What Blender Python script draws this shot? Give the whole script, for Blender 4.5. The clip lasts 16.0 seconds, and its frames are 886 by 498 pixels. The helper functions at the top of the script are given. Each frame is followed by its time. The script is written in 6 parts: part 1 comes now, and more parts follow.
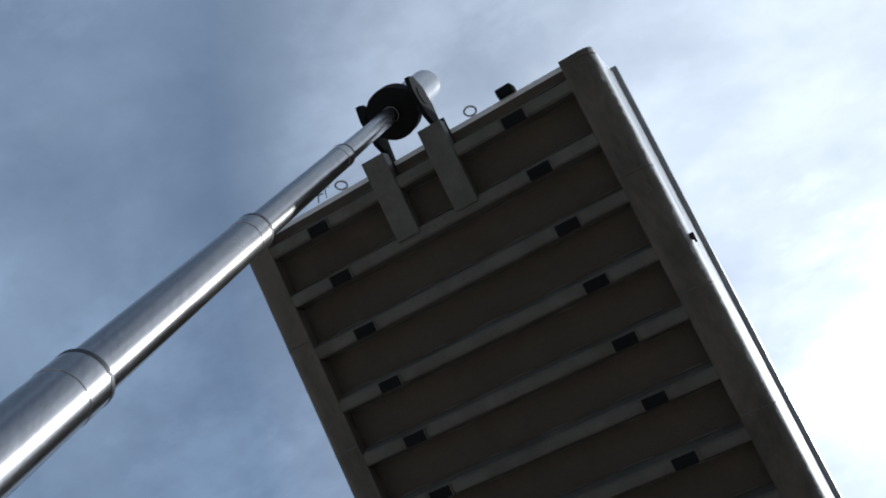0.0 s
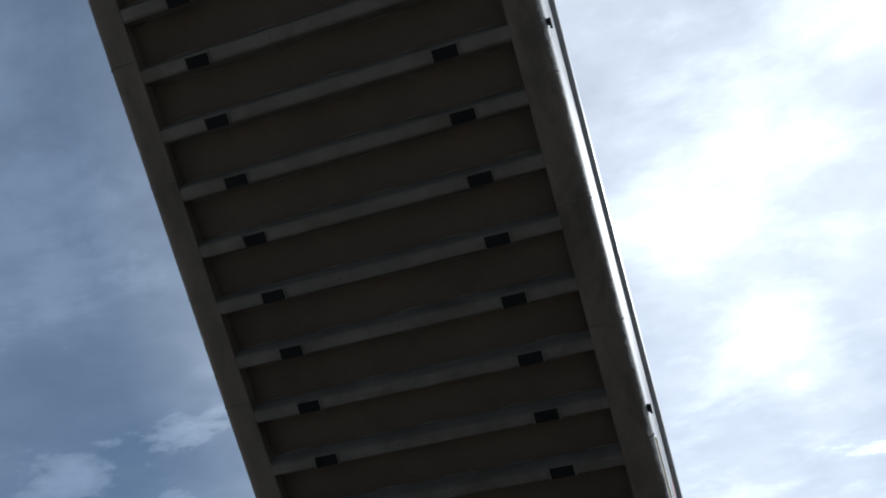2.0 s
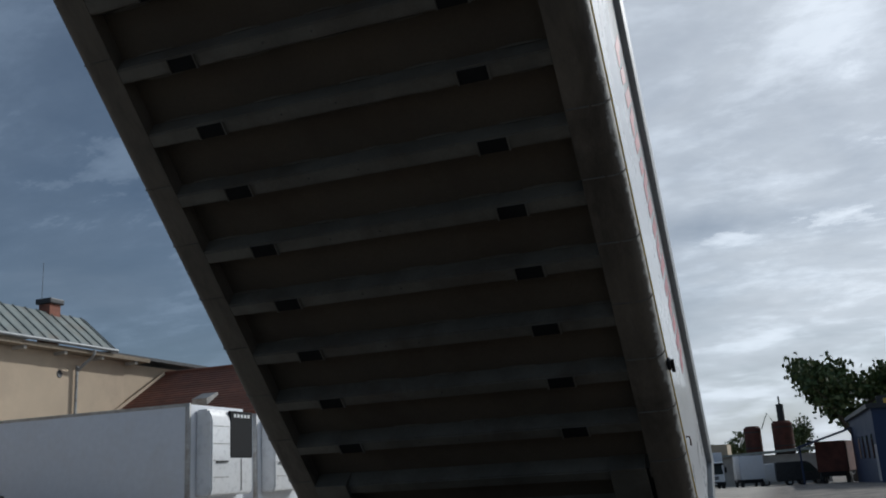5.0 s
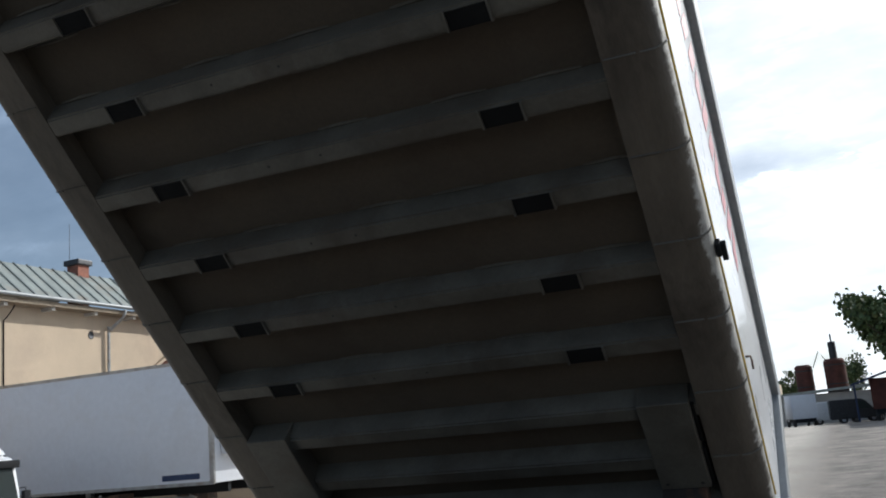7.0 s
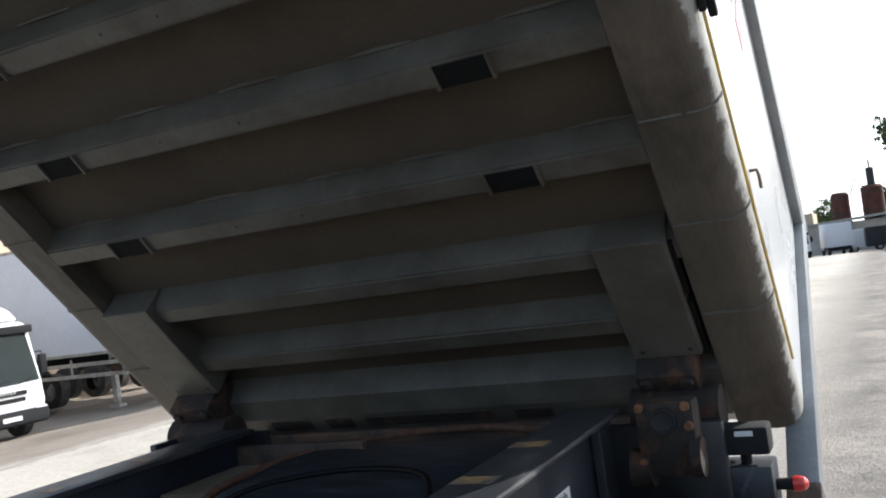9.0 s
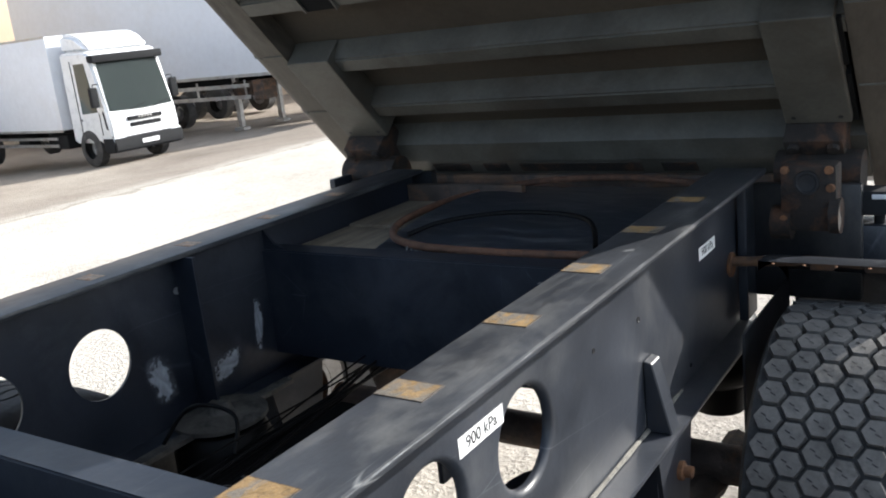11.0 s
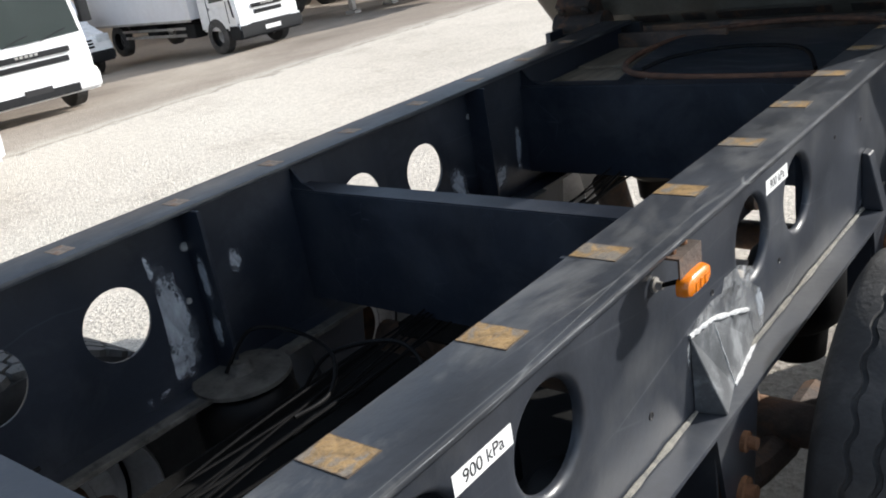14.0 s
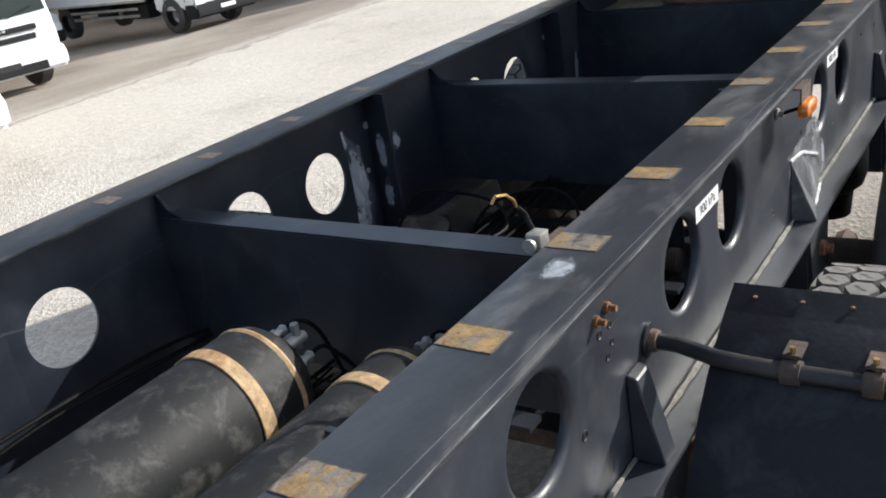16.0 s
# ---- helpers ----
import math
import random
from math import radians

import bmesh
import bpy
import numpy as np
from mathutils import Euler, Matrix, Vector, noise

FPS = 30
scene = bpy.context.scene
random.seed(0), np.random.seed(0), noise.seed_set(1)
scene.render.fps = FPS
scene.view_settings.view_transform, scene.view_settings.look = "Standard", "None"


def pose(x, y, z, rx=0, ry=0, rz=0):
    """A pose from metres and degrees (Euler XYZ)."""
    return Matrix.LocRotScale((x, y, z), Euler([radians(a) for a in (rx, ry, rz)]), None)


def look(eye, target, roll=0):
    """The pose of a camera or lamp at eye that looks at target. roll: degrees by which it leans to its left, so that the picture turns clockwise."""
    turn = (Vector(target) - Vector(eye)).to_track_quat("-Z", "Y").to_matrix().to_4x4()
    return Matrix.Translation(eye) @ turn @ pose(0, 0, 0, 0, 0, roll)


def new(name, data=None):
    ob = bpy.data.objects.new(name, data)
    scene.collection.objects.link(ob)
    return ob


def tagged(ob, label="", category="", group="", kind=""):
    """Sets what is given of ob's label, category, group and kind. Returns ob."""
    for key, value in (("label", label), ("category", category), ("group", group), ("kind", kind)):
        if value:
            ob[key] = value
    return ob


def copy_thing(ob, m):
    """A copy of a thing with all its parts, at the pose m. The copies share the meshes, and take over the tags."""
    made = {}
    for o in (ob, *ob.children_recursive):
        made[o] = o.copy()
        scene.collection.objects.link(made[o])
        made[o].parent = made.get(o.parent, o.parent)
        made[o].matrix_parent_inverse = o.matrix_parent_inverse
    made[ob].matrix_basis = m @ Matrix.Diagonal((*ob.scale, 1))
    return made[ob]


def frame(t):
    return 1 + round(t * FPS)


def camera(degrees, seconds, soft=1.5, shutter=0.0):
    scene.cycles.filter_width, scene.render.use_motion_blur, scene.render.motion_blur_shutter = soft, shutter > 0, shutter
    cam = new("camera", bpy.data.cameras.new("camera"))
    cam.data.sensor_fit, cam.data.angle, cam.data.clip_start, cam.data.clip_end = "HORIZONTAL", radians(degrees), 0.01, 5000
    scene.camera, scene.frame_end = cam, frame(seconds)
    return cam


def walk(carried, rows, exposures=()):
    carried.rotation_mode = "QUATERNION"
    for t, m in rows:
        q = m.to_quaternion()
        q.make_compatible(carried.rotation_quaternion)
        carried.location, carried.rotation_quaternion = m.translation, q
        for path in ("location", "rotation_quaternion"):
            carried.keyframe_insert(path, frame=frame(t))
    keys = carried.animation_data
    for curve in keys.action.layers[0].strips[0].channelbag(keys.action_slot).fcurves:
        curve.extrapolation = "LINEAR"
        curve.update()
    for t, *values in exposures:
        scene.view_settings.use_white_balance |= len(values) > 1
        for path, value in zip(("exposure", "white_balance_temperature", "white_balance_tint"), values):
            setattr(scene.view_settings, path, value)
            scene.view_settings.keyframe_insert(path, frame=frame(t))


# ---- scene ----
PATH = [
    (0.0, pose(1.457, -4.610, 2.040, 138.55, 5.20, 31.96)),
    (0.5, pose(1.447, -4.601, 2.044, 135.86, 4.09, 28.81)),
    (1.0, pose(1.440, -4.587, 2.066, 132.76, 4.21, 26.72)),
    (1.5, pose(1.395, -4.546, 2.023, 128.65, 3.63, 24.06)),
    (2.0, pose(1.427, -4.441, 1.989, 123.81, 4.63, 18.31)),
    (2.5, pose(1.667, -4.169, 1.989, 118.50, 3.05, 18.40)),
    (3.0, pose(1.669, -4.061, 1.858, 114.42, 2.23, 21.20)),
    (3.5, pose(1.744, -3.849, 1.812, 111.26, 1.71, 16.93)),
    (4.0, pose(1.716, -3.576, 1.789, 107.54, 1.30, 13.50)),
    (4.5, look((1.729, -3.162, 1.78), (1.151, -1.321, 2.305), -2.0)),
    (7.0, look((1.506, -1.199, 1.734), (0.754, 0.611, 2.13), -5.1)),
    (7.5, look((1.493, -0.844, 1.744), (0.637, 0.937, 2.052), -3.6)),
    (8.0, look((1.46, -0.537, 1.726), (0.722, 1.303, 1.988), -5.3)),
    (8.5, look((1.494, -0.226, 1.749), (0.679, 1.591, 1.932), -6.1)),
    (9.0, look((1.479, -0.025, 1.736), (0.614, 1.777, 1.803), -7.5)),
    (9.5, look((1.443, 0.002, 1.762), (0.525, 1.776, 1.664), -7.6)),
    (9.7, look((1.44, -0.006, 1.771), (0.487, 1.742, 1.585), -8.2)),
    (11.8, look((1.521, -0.627, 1.911), (0.386, 0.887, 1.264), -6.4)),
    (12.0, look((1.55, -0.672, 1.914), (0.41, 0.814, 1.211), -7.2)),
    (12.5, look((1.599, -0.86, 1.912), (0.434, 0.584, 1.164), -11.0)),
    (13.0, look((1.561, -1.023, 1.898), (0.378, 0.393, 1.125), -10.7)),
    (13.5, look((1.481, -1.124, 1.921), (0.258, 0.277, 1.185), -12.0)),
    (14.0, look((1.424, -1.32, 1.925), (0.189, 0.087, 1.222), -9.7)),
    (14.5, look((1.393, -1.589, 1.896), (0.158, -0.247, 1.075), -11.1)),
    (15.0, look((1.368, -1.765, 1.903), (0.131, -0.412, 1.104), -15.5)),
    (15.5, look((1.318, -1.983, 1.932), (0.16, -0.532, 1.19), -13.3)),
    (16.0, look((1.299, -2.303, 1.903), (0.190, -0.820, 1.150), -9.9)),
]
cam = camera(52.4, 16.0, soft=1.9, shutter=0.0)
walk(cam, PATH, exposures=[(0.0, -0.4, 5700, 8), (1.5, -0.25, 5700, 8), (2.4, -1.05, 5800, 8), (3.0, -1.15, 5800, 8), (3.5, -0.95, 5850, 8), (4.5, -1.3, 5900, 8), (7.0, -0.3, 6100, 9), (8.5, 0.25, 6250, 10), (9.7, 1.05, 6300, 10), (12.0, 0.95, 6350, 10), (13.0, 0.87, 6350, 10), (14.0, 0.63, 6350, 10), (14.5, 0.65, 6350, 10), (16.0, 0.55, 6350, 10)])

# ---- light ----
SUN_AZ, SUN_EL = math.atan2(1.0, 1.45), radians(29)
sun_dir = Vector((math.sin(SUN_AZ) * math.cos(SUN_EL), math.cos(SUN_AZ) * math.cos(SUN_EL), math.sin(SUN_EL)))
sun = new("sun", bpy.data.lights.new("sun", "SUN"))
sun.data.energy, sun.data.angle, sun.data.color = 5.0, radians(0.6), (1.0, 0.95, 0.87)
sun.matrix_world = look(sun_dir * 50, (0, 0, 0))


def node(nt, kind, **inputs):
    n = nt.nodes.new(kind)
    for key, value in inputs.items():
        n.inputs[int(key[1:]) if key[0] == "i" and key[1:].isdigit() else key.replace("_", " ")].default_value = value
    return n


def ramp(nt, source, stops):
    r = nt.nodes.new("ShaderNodeValToRGB")
    while len(r.color_ramp.elements) < len(stops):
        r.color_ramp.elements.new(0.5)
    for e, (p, c) in zip(r.color_ramp.elements, stops):
        e.position = p
        e.color = (c, c, c, 1) if isinstance(c, (int, float)) else (*c, 1)
    nt.links.new(source, r.inputs["Fac"])
    return r.outputs["Color"]


def maths(nt, op, a, b=None, clamp=False):
    m = nt.nodes.new("ShaderNodeMath")
    m.operation, m.use_clamp = op, clamp
    for k, v in enumerate((a, b)):
        if v is None:
            continue
        if isinstance(v, (int, float)):
            m.inputs[k].default_value = v
        else:
            nt.links.new(v, m.inputs[k])
    return m.outputs[0]


def mix(nt, fac, a, b, mode="MIX"):
    m = nt.nodes.new("ShaderNodeMix")
    m.data_type, m.blend_type = "RGBA", mode
    for k, v in ((0, fac), (6, a), (7, b)):
        if isinstance(v, (int, float)):
            m.inputs[k].default_value = v
        elif isinstance(v, (tuple, list)):
            m.inputs[k].default_value = (*v, 1)
        else:
            nt.links.new(v, m.inputs[k])
    return m.outputs[2]


def sky_world():
    world = bpy.data.worlds.new("sky")
    scene.world = world
    world.use_nodes = True
    nt = world.node_tree
    nt.nodes.clear()
    sky = nt.nodes.new("ShaderNodeTexSky")
    sky.sky_type, sky.sun_disc = "NISHITA", False
    sky.sun_elevation, sky.sun_rotation = SUN_EL, SUN_AZ
    sky.air_density, sky.dust_density, sky.ozone_density = 1.0, 0.6, 2.0
    tc = nt.nodes.new("ShaderNodeTexCoord")
    sep = nt.nodes.new("ShaderNodeSeparateXYZ")
    nt.links.new(tc.outputs["Generated"], sep.inputs[0])
    up = maths(nt, "ADD", maths(nt, "MAXIMUM", sep.outputs[2], 0.0), 0.22)
    flat = nt.nodes.new("ShaderNodeCombineXYZ")
    nt.links.new(maths(nt, "DIVIDE", sep.outputs[0], up), flat.inputs[0])
    nt.links.new(maths(nt, "DIVIDE", sep.outputs[1], up), flat.inputs[1])
    # nearness to the sun: clouds are denser and brighter there
    dot = nt.nodes.new("ShaderNodeVectorMath")
    dot.operation = "DOT_PRODUCT"
    dot.inputs[1].default_value = sun_dir
    nt.links.new(tc.outputs["Generated"], dot.inputs[0])
    near = ramp(nt, dot.outputs["Value"], [(0.45, 0.0), (0.98, 1.0)])
    big = node(nt, "ShaderNodeTexNoise", Scale=1.1, Detail=6.0, Roughness=0.5, Distortion=0.5)
    small = node(nt, "ShaderNodeTexNoise", Scale=4.2, Detail=7.0, Roughness=0.58, Distortion=0.3)
    for n in (big, small):
        nt.links.new(flat.outputs[0], n.inputs["Vector"])
    mass = maths(nt, "ADD", maths(nt, "MULTIPLY", big.outputs[0], 0.80), maths(nt, "MULTIPLY", small.outputs[0], 0.20))
    mass = maths(nt, "ADD", mass, maths(nt, "MULTIPLY", near, 0.15))
    low = ramp(nt, sep.outputs[2], [(0.0, 0.10), (0.35, 0.0)])
    mass = maths(nt, "ADD", mass, low)
    cover = ramp(nt, mass, [(0.36, 0.18), (0.53, 0.42), (0.74, 0.95)])
    puff = node(nt, "ShaderNodeTexNoise", Scale=3.1, Detail=11.0, Roughness=0.62, Distortion=0.15)
    stretch = nt.nodes.new("ShaderNodeMapping")
    stretch.inputs["Location"].default_value = (1.7, 0.4, 0.0)
    stretch.inputs["Scale"].default_value = (0.8, 1.25, 1.0)
    nt.links.new(flat.outputs[0], stretch.inputs[0])
    nt.links.new(stretch.outputs[0], puff.inputs["Vector"])
    band = ramp(nt, sep.outputs[2], [(0.02, 0.3), (0.2, 1.0), (0.55, 0.75), (0.9, 0.35)])
    heap = maths(nt, "MULTIPLY", ramp(nt, puff.outputs[0], [(0.49, 0.0), (0.56, 0.8), (0.66, 1.0)]), band)
    cover = maths(nt, "MAXIMUM", cover, maths(nt, "MULTIPLY", heap, maths(nt, "ADD", maths(nt, "MULTIPLY", near, 0.42), 0.58)))
    light = ramp(nt, near, [(0.0, (6.4, 7.8, 9.6)), (0.35, (17.5, 18.4, 19.2)), (1.0, (25.0, 25.2, 25.4))])
    shade = ramp(nt, puff.outputs[0], [(0.36, 0.80), (0.50, 0.90), (0.62, 1.15)])
    cloud = mix(nt, 1.0, light, shade, "MULTIPLY")
    colour = mix(nt, cover, sky.outputs[0], cloud)
    bg = node(nt, "ShaderNodeBackground", Strength=0.085)
    out = nt.nodes.new("ShaderNodeOutputWorld")
    nt.links.new(colour, bg.inputs[0])
    nt.links.new(bg.outputs[0], out.inputs[0])


sky_world()


# ---- materials ----
def material(name, base, rough=0.5, metal=0.0, var=0.25, scale=6.0, stain=None, stain_amount=0.5, stain_scale=2.0, fine=60.0,
             bump=0.15, bump_scale=90.0, coat=0.0, random_tint=0.0, stretch=(1, 1, 1), rough_var=0.15, metal_scratch=0.0):
    """Paint, metal, rubber or stone: base colour with broad and fine variation, stains, relief."""
    m = bpy.data.materials.new(name)
    m.use_nodes = True
    nt = m.node_tree
    b = nt.nodes["Principled BSDF"]
    tc = nt.nodes.new("ShaderNodeTexCoord")
    mp = nt.nodes.new("ShaderNodeMapping")
    mp.inputs["Scale"].default_value = stretch
    nt.links.new(tc.outputs["Object"], mp.inputs[0])
    broad = node(nt, "ShaderNodeTexNoise", Scale=scale, Detail=5.0, Roughness=0.6)
    grain = node(nt, "ShaderNodeTexNoise", Scale=fine, Detail=4.0, Roughness=0.65)
    spots = node(nt, "ShaderNodeTexNoise", Scale=stain_scale, Detail=8.0, Roughness=0.68, Distortion=0.4)
    for n in (broad, grain, spots):
        nt.links.new(mp.outputs[0], n.inputs["Vector"])
    dark = tuple(c * (1 - var) for c in base)
    bright = tuple(min(1, c * (1 + var)) for c in base)
    c = mix(nt, ramp(nt, broad.outputs[0], [(0.3, 0.0), (0.7, 1.0)]), dark, bright)
    c = mix(nt, ramp(nt, grain.outputs[0], [(0.35, 0.0), (0.65, 1.0)]), mix(nt, 1.0, c, (0.86, 0.86, 0.86), "MULTIPLY"), c)
    if stain:
        f = maths(nt, "MULTIPLY", ramp(nt, spots.outputs[0], [(0.5, 0.0), (0.64, 1.0)]), stain_amount)
        c = mix(nt, f, c, stain)
    if random_tint:
        info = nt.nodes.new("ShaderNodeObjectInfo")
        c = mix(nt, maths(nt, "MULTIPLY", info.outputs["Random"], random_tint), c, tuple(v * 0.45 for v in base))
    nt.links.new(c, b.inputs["Base Color"])
    r = maths(nt, "ADD", maths(nt, "MULTIPLY", maths(nt, "SUBTRACT", broad.outputs[0], 0.5), rough_var * 2), rough, clamp=True)
    nt.links.new(r, b.inputs["Roughness"])
    b.inputs["Metallic"].default_value = metal
    b.inputs["Coat Weight"].default_value = coat
    if bump:
        h = node(nt, "ShaderNodeTexNoise", Scale=bump_scale, Detail=5.0, Roughness=0.6)
        nt.links.new(mp.outputs[0], h.inputs["Vector"])
        bp = node(nt, "ShaderNodeBump", Strength=bump, Distance=0.01)
        nt.links.new(h.outputs[0], bp.inputs["Height"])
        nt.links.new(bp.outputs[0], b.inputs["Normal"])
    return m


def glowing(name, colour, rough=0.25):
    m = material(name, colour, rough, var=0.1, bump=0.05, coat=0.6)
    return m


M = {}
M["paint"] = material("dark_frame_paint", (0.029, 0.033, 0.042), 0.38, var=0.30, scale=3.0, stain=(0.17, 0.17, 0.165), stain_amount=0.18,
                      stain_scale=2.6, bump=0.06, bump_scale=40, rough_var=0.16)


def scratches(m, pale, amount):
    """Fine broken scratches rubbed into a paint."""
    nt = m.node_tree
    b = nt.nodes["Principled BSDF"]
    c = b.inputs["Base Color"].links[0].from_socket
    tc = nt.nodes.new("ShaderNodeTexCoord")
    for turn, size, seed in ((0.5, 9.0, 0.0), (-0.9, 14.0, 3.7), (1.3, 6.0, 8.1)):
        mp = nt.nodes.new("ShaderNodeMapping")
        mp.inputs["Location"].default_value = (seed, seed, seed)
        mp.inputs["Rotation"].default_value = (turn, turn * 0.3, turn)
        mp.inputs["Scale"].default_value = (1.0, 0.05, 0.5)
        nt.links.new(tc.outputs["Object"], mp.inputs[0])
        v = node(nt, "ShaderNodeTexVoronoi", Scale=size)
        v.feature = "DISTANCE_TO_EDGE"
        n = node(nt, "ShaderNodeTexNoise", Scale=size * 0.6, Detail=3.0)
        nt.links.new(mp.outputs[0], v.inputs["Vector"])
        nt.links.new(mp.outputs[0], n.inputs["Vector"])
        line = ramp(nt, v.outputs["Distance"], [(0.0015, 1.0), (0.006, 0.0)])
        f = maths(nt, "MULTIPLY", line, maths(nt, "MULTIPLY", ramp(nt, n.outputs[0], [(0.58, 0.0), (0.66, 1.0)]), amount))
        c = mix(nt, f, c, pale)
    nt.links.new(c, b.inputs["Base Color"])


scratches(M["paint"], (0.24, 0.25, 0.26), 0.25)
M["flange"] = material("rubbed_flange_paint", (0.034, 0.038, 0.046), 0.40, var=0.35, scale=5.0, stain=(0.20, 0.20, 0.195), stain_amount=0.36, stain_scale=5.5,
                       stretch=(1, 0.45, 1), bump=0.08, bump_scale=60, rough_var=0.22)
scratches(M["flange"], (0.30, 0.31, 0.31), 0.55)
# Frame paint again, with the shade between the rails put into its base colour.
M["paint_shaded"] = material("shaded_navy_frame_paint", (0.0135, 0.018, 0.028), 0.42, var=0.35, scale=3.5, stain=(0.07, 0.075, 0.085), stain_amount=0.25, stain_scale=4.0, bump=0.06, bump_scale=40, rough_var=0.2)
scratches(M["paint_shaded"], (0.16, 0.18, 0.21), 0.3)
M["black"] = material("black_paint", (0.016, 0.018, 0.022), 0.4, var=0.3, stain=(0.10, 0.09, 0.08), stain_amount=0.4, bump=0.1)
M["scuffed"] = material("scuffed_grey_paint", (0.085, 0.09, 0.096), 0.45, var=0.4, scale=9, stain=(0.30, 0.31, 0.32), stain_amount=0.55, stain_scale=9, bump=0.1)
M["bright_weld"] = material("bright_ground_weld", (0.52, 0.53, 0.54), 0.5, metal=0.2, var=0.3, scale=60, stain=(0.25, 0.25, 0.25), stain_amount=0.5, stain_scale=40, bump=0.4)
M["guard"] = material("blue_black_guard_plastic", (0.017, 0.021, 0.031), 0.42, var=0.3, scale=4, stain=(0.10, 0.11, 0.13), stain_amount=0.35, stain_scale=7, bump=0.08)
M["seam"] = material("dusty_weld_seam", (0.19, 0.18, 0.155), 0.7, var=0.4, scale=40, stain=(0.05, 0.052, 0.056), stain_amount=0.7, stain_scale=12, bump=0.3)
M["rust"] = material("rust", (0.21, 0.095, 0.043), 0.85, var=0.5, scale=20, stain=(0.06, 0.04, 0.03), stain_amount=0.6, stain_scale=14, bump=0.5)
M["hose_rust"] = material("rust_brown_hose", (0.13, 0.062, 0.036), 0.85, var=0.45, scale=22, stain=(0.05, 0.03, 0.022), stain_amount=0.7, stain_scale=16, bump=0.4)
M["rusty_dark"] = material("rusty_dark_steel", (0.075, 0.055, 0.045), 0.8, var=0.5, scale=12, stain=(0.22, 0.11, 0.05), stain_amount=0.6, stain_scale=6, bump=0.4)
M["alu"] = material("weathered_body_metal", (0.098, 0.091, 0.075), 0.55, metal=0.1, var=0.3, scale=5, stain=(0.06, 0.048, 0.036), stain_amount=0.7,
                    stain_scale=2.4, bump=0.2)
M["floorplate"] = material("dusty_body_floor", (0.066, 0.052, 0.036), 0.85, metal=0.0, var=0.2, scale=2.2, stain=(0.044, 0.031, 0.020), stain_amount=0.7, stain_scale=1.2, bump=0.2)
M["plate_pale"] = material("scuffed_pale_plate", (0.42, 0.30, 0.21), 0.5, metal=0.1, var=0.5, scale=40, stain=(0.34, 0.14, 0.05), stain_amount=0.9, stain_scale=22, bump=0.3)
M["dusty_seat"] = material("dusty_dark_steel", (0.085, 0.08, 0.072), 0.75, var=0.45, scale=14, stain=(0.02, 0.02, 0.02), stain_amount=0.8, stain_scale=18, bump=0.3)


def wear_plate_material():
    """Ochre rust rubbed to grey metal in streaks, with a dark rim; each plate wears differently."""
    m = material("worn_ochre_plate", (0.29, 0.19, 0.088), 0.5, metal=0.15, var=0.4, scale=45, bump=0.3, bump_scale=120)
    nt = m.node_tree
    b = nt.nodes["Principled BSDF"]
    c = b.inputs["Base Color"].links[0].from_socket
    tc = nt.nodes.new("ShaderNodeTexCoord")
    info = nt.nodes.new("ShaderNodeObjectInfo")
    shift = nt.nodes.new("ShaderNodeVectorMath")
    shift.operation = "ADD"
    nt.links.new(tc.outputs["Object"], shift.inputs[0])
    nt.links.new(maths(nt, "MULTIPLY", info.outputs["Random"], 37.0), shift.inputs[1])
    mp = nt.nodes.new("ShaderNodeMapping")
    mp.inputs["Scale"].default_value = (1.0, 0.55, 1.0)
    nt.links.new(shift.outputs[0], mp.inputs[0])
    rub = node(nt, "ShaderNodeTexNoise", Scale=24.0, Detail=7.0, Roughness=0.65, Distortion=0.8)
    fleck = node(nt, "ShaderNodeTexNoise", Scale=110.0, Detail=4.0, Roughness=0.7)
    for n in (rub, fleck):
        nt.links.new(mp.outputs[0], n.inputs["Vector"])
    level = maths(nt, "ADD", rub.outputs[0], maths(nt, "MULTIPLY", maths(nt, "SUBTRACT", info.outputs["Random"], 0.5), 0.16))
    c = mix(nt, ramp(nt, level, [(0.47, 0.0), (0.56, 0.85)]), c, (0.17, 0.16, 0.145))
    c = mix(nt, ramp(nt, level, [(0.60, 0.0), (0.68, 0.9)]), c, (0.055, 0.052, 0.05))
    c = mix(nt, ramp(nt, fleck.outputs[0], [(0.60, 0.0), (0.68, 0.8)]), c, (0.07, 0.05, 0.035))
    sep = nt.nodes.new("ShaderNodeSeparateXYZ")
    nt.links.new(tc.outputs["Object"], sep.inputs[0])
    ragged = maths(nt, "MULTIPLY", maths(nt, "SUBTRACT", fleck.outputs[0], 0.5), 0.010)
    ex = maths(nt, "DIVIDE", maths(nt, "SUBTRACT", maths(nt, "ADD", maths(nt, "ABSOLUTE", sep.outputs[0]), ragged), 0.0445), 0.003, clamp=True)
    ey = maths(nt, "DIVIDE", maths(nt, "SUBTRACT", maths(nt, "ADD", maths(nt, "ABSOLUTE", sep.outputs[1]), ragged), 0.0300), 0.0025, clamp=True)
    c = mix(nt, maths(nt, "MULTIPLY", maths(nt, "MAXIMUM", ex, ey), 0.9), c, (0.05, 0.036, 0.028))
    nt.links.new(c, b.inputs["Base Color"])
    return m


M["plate"] = wear_plate_material()


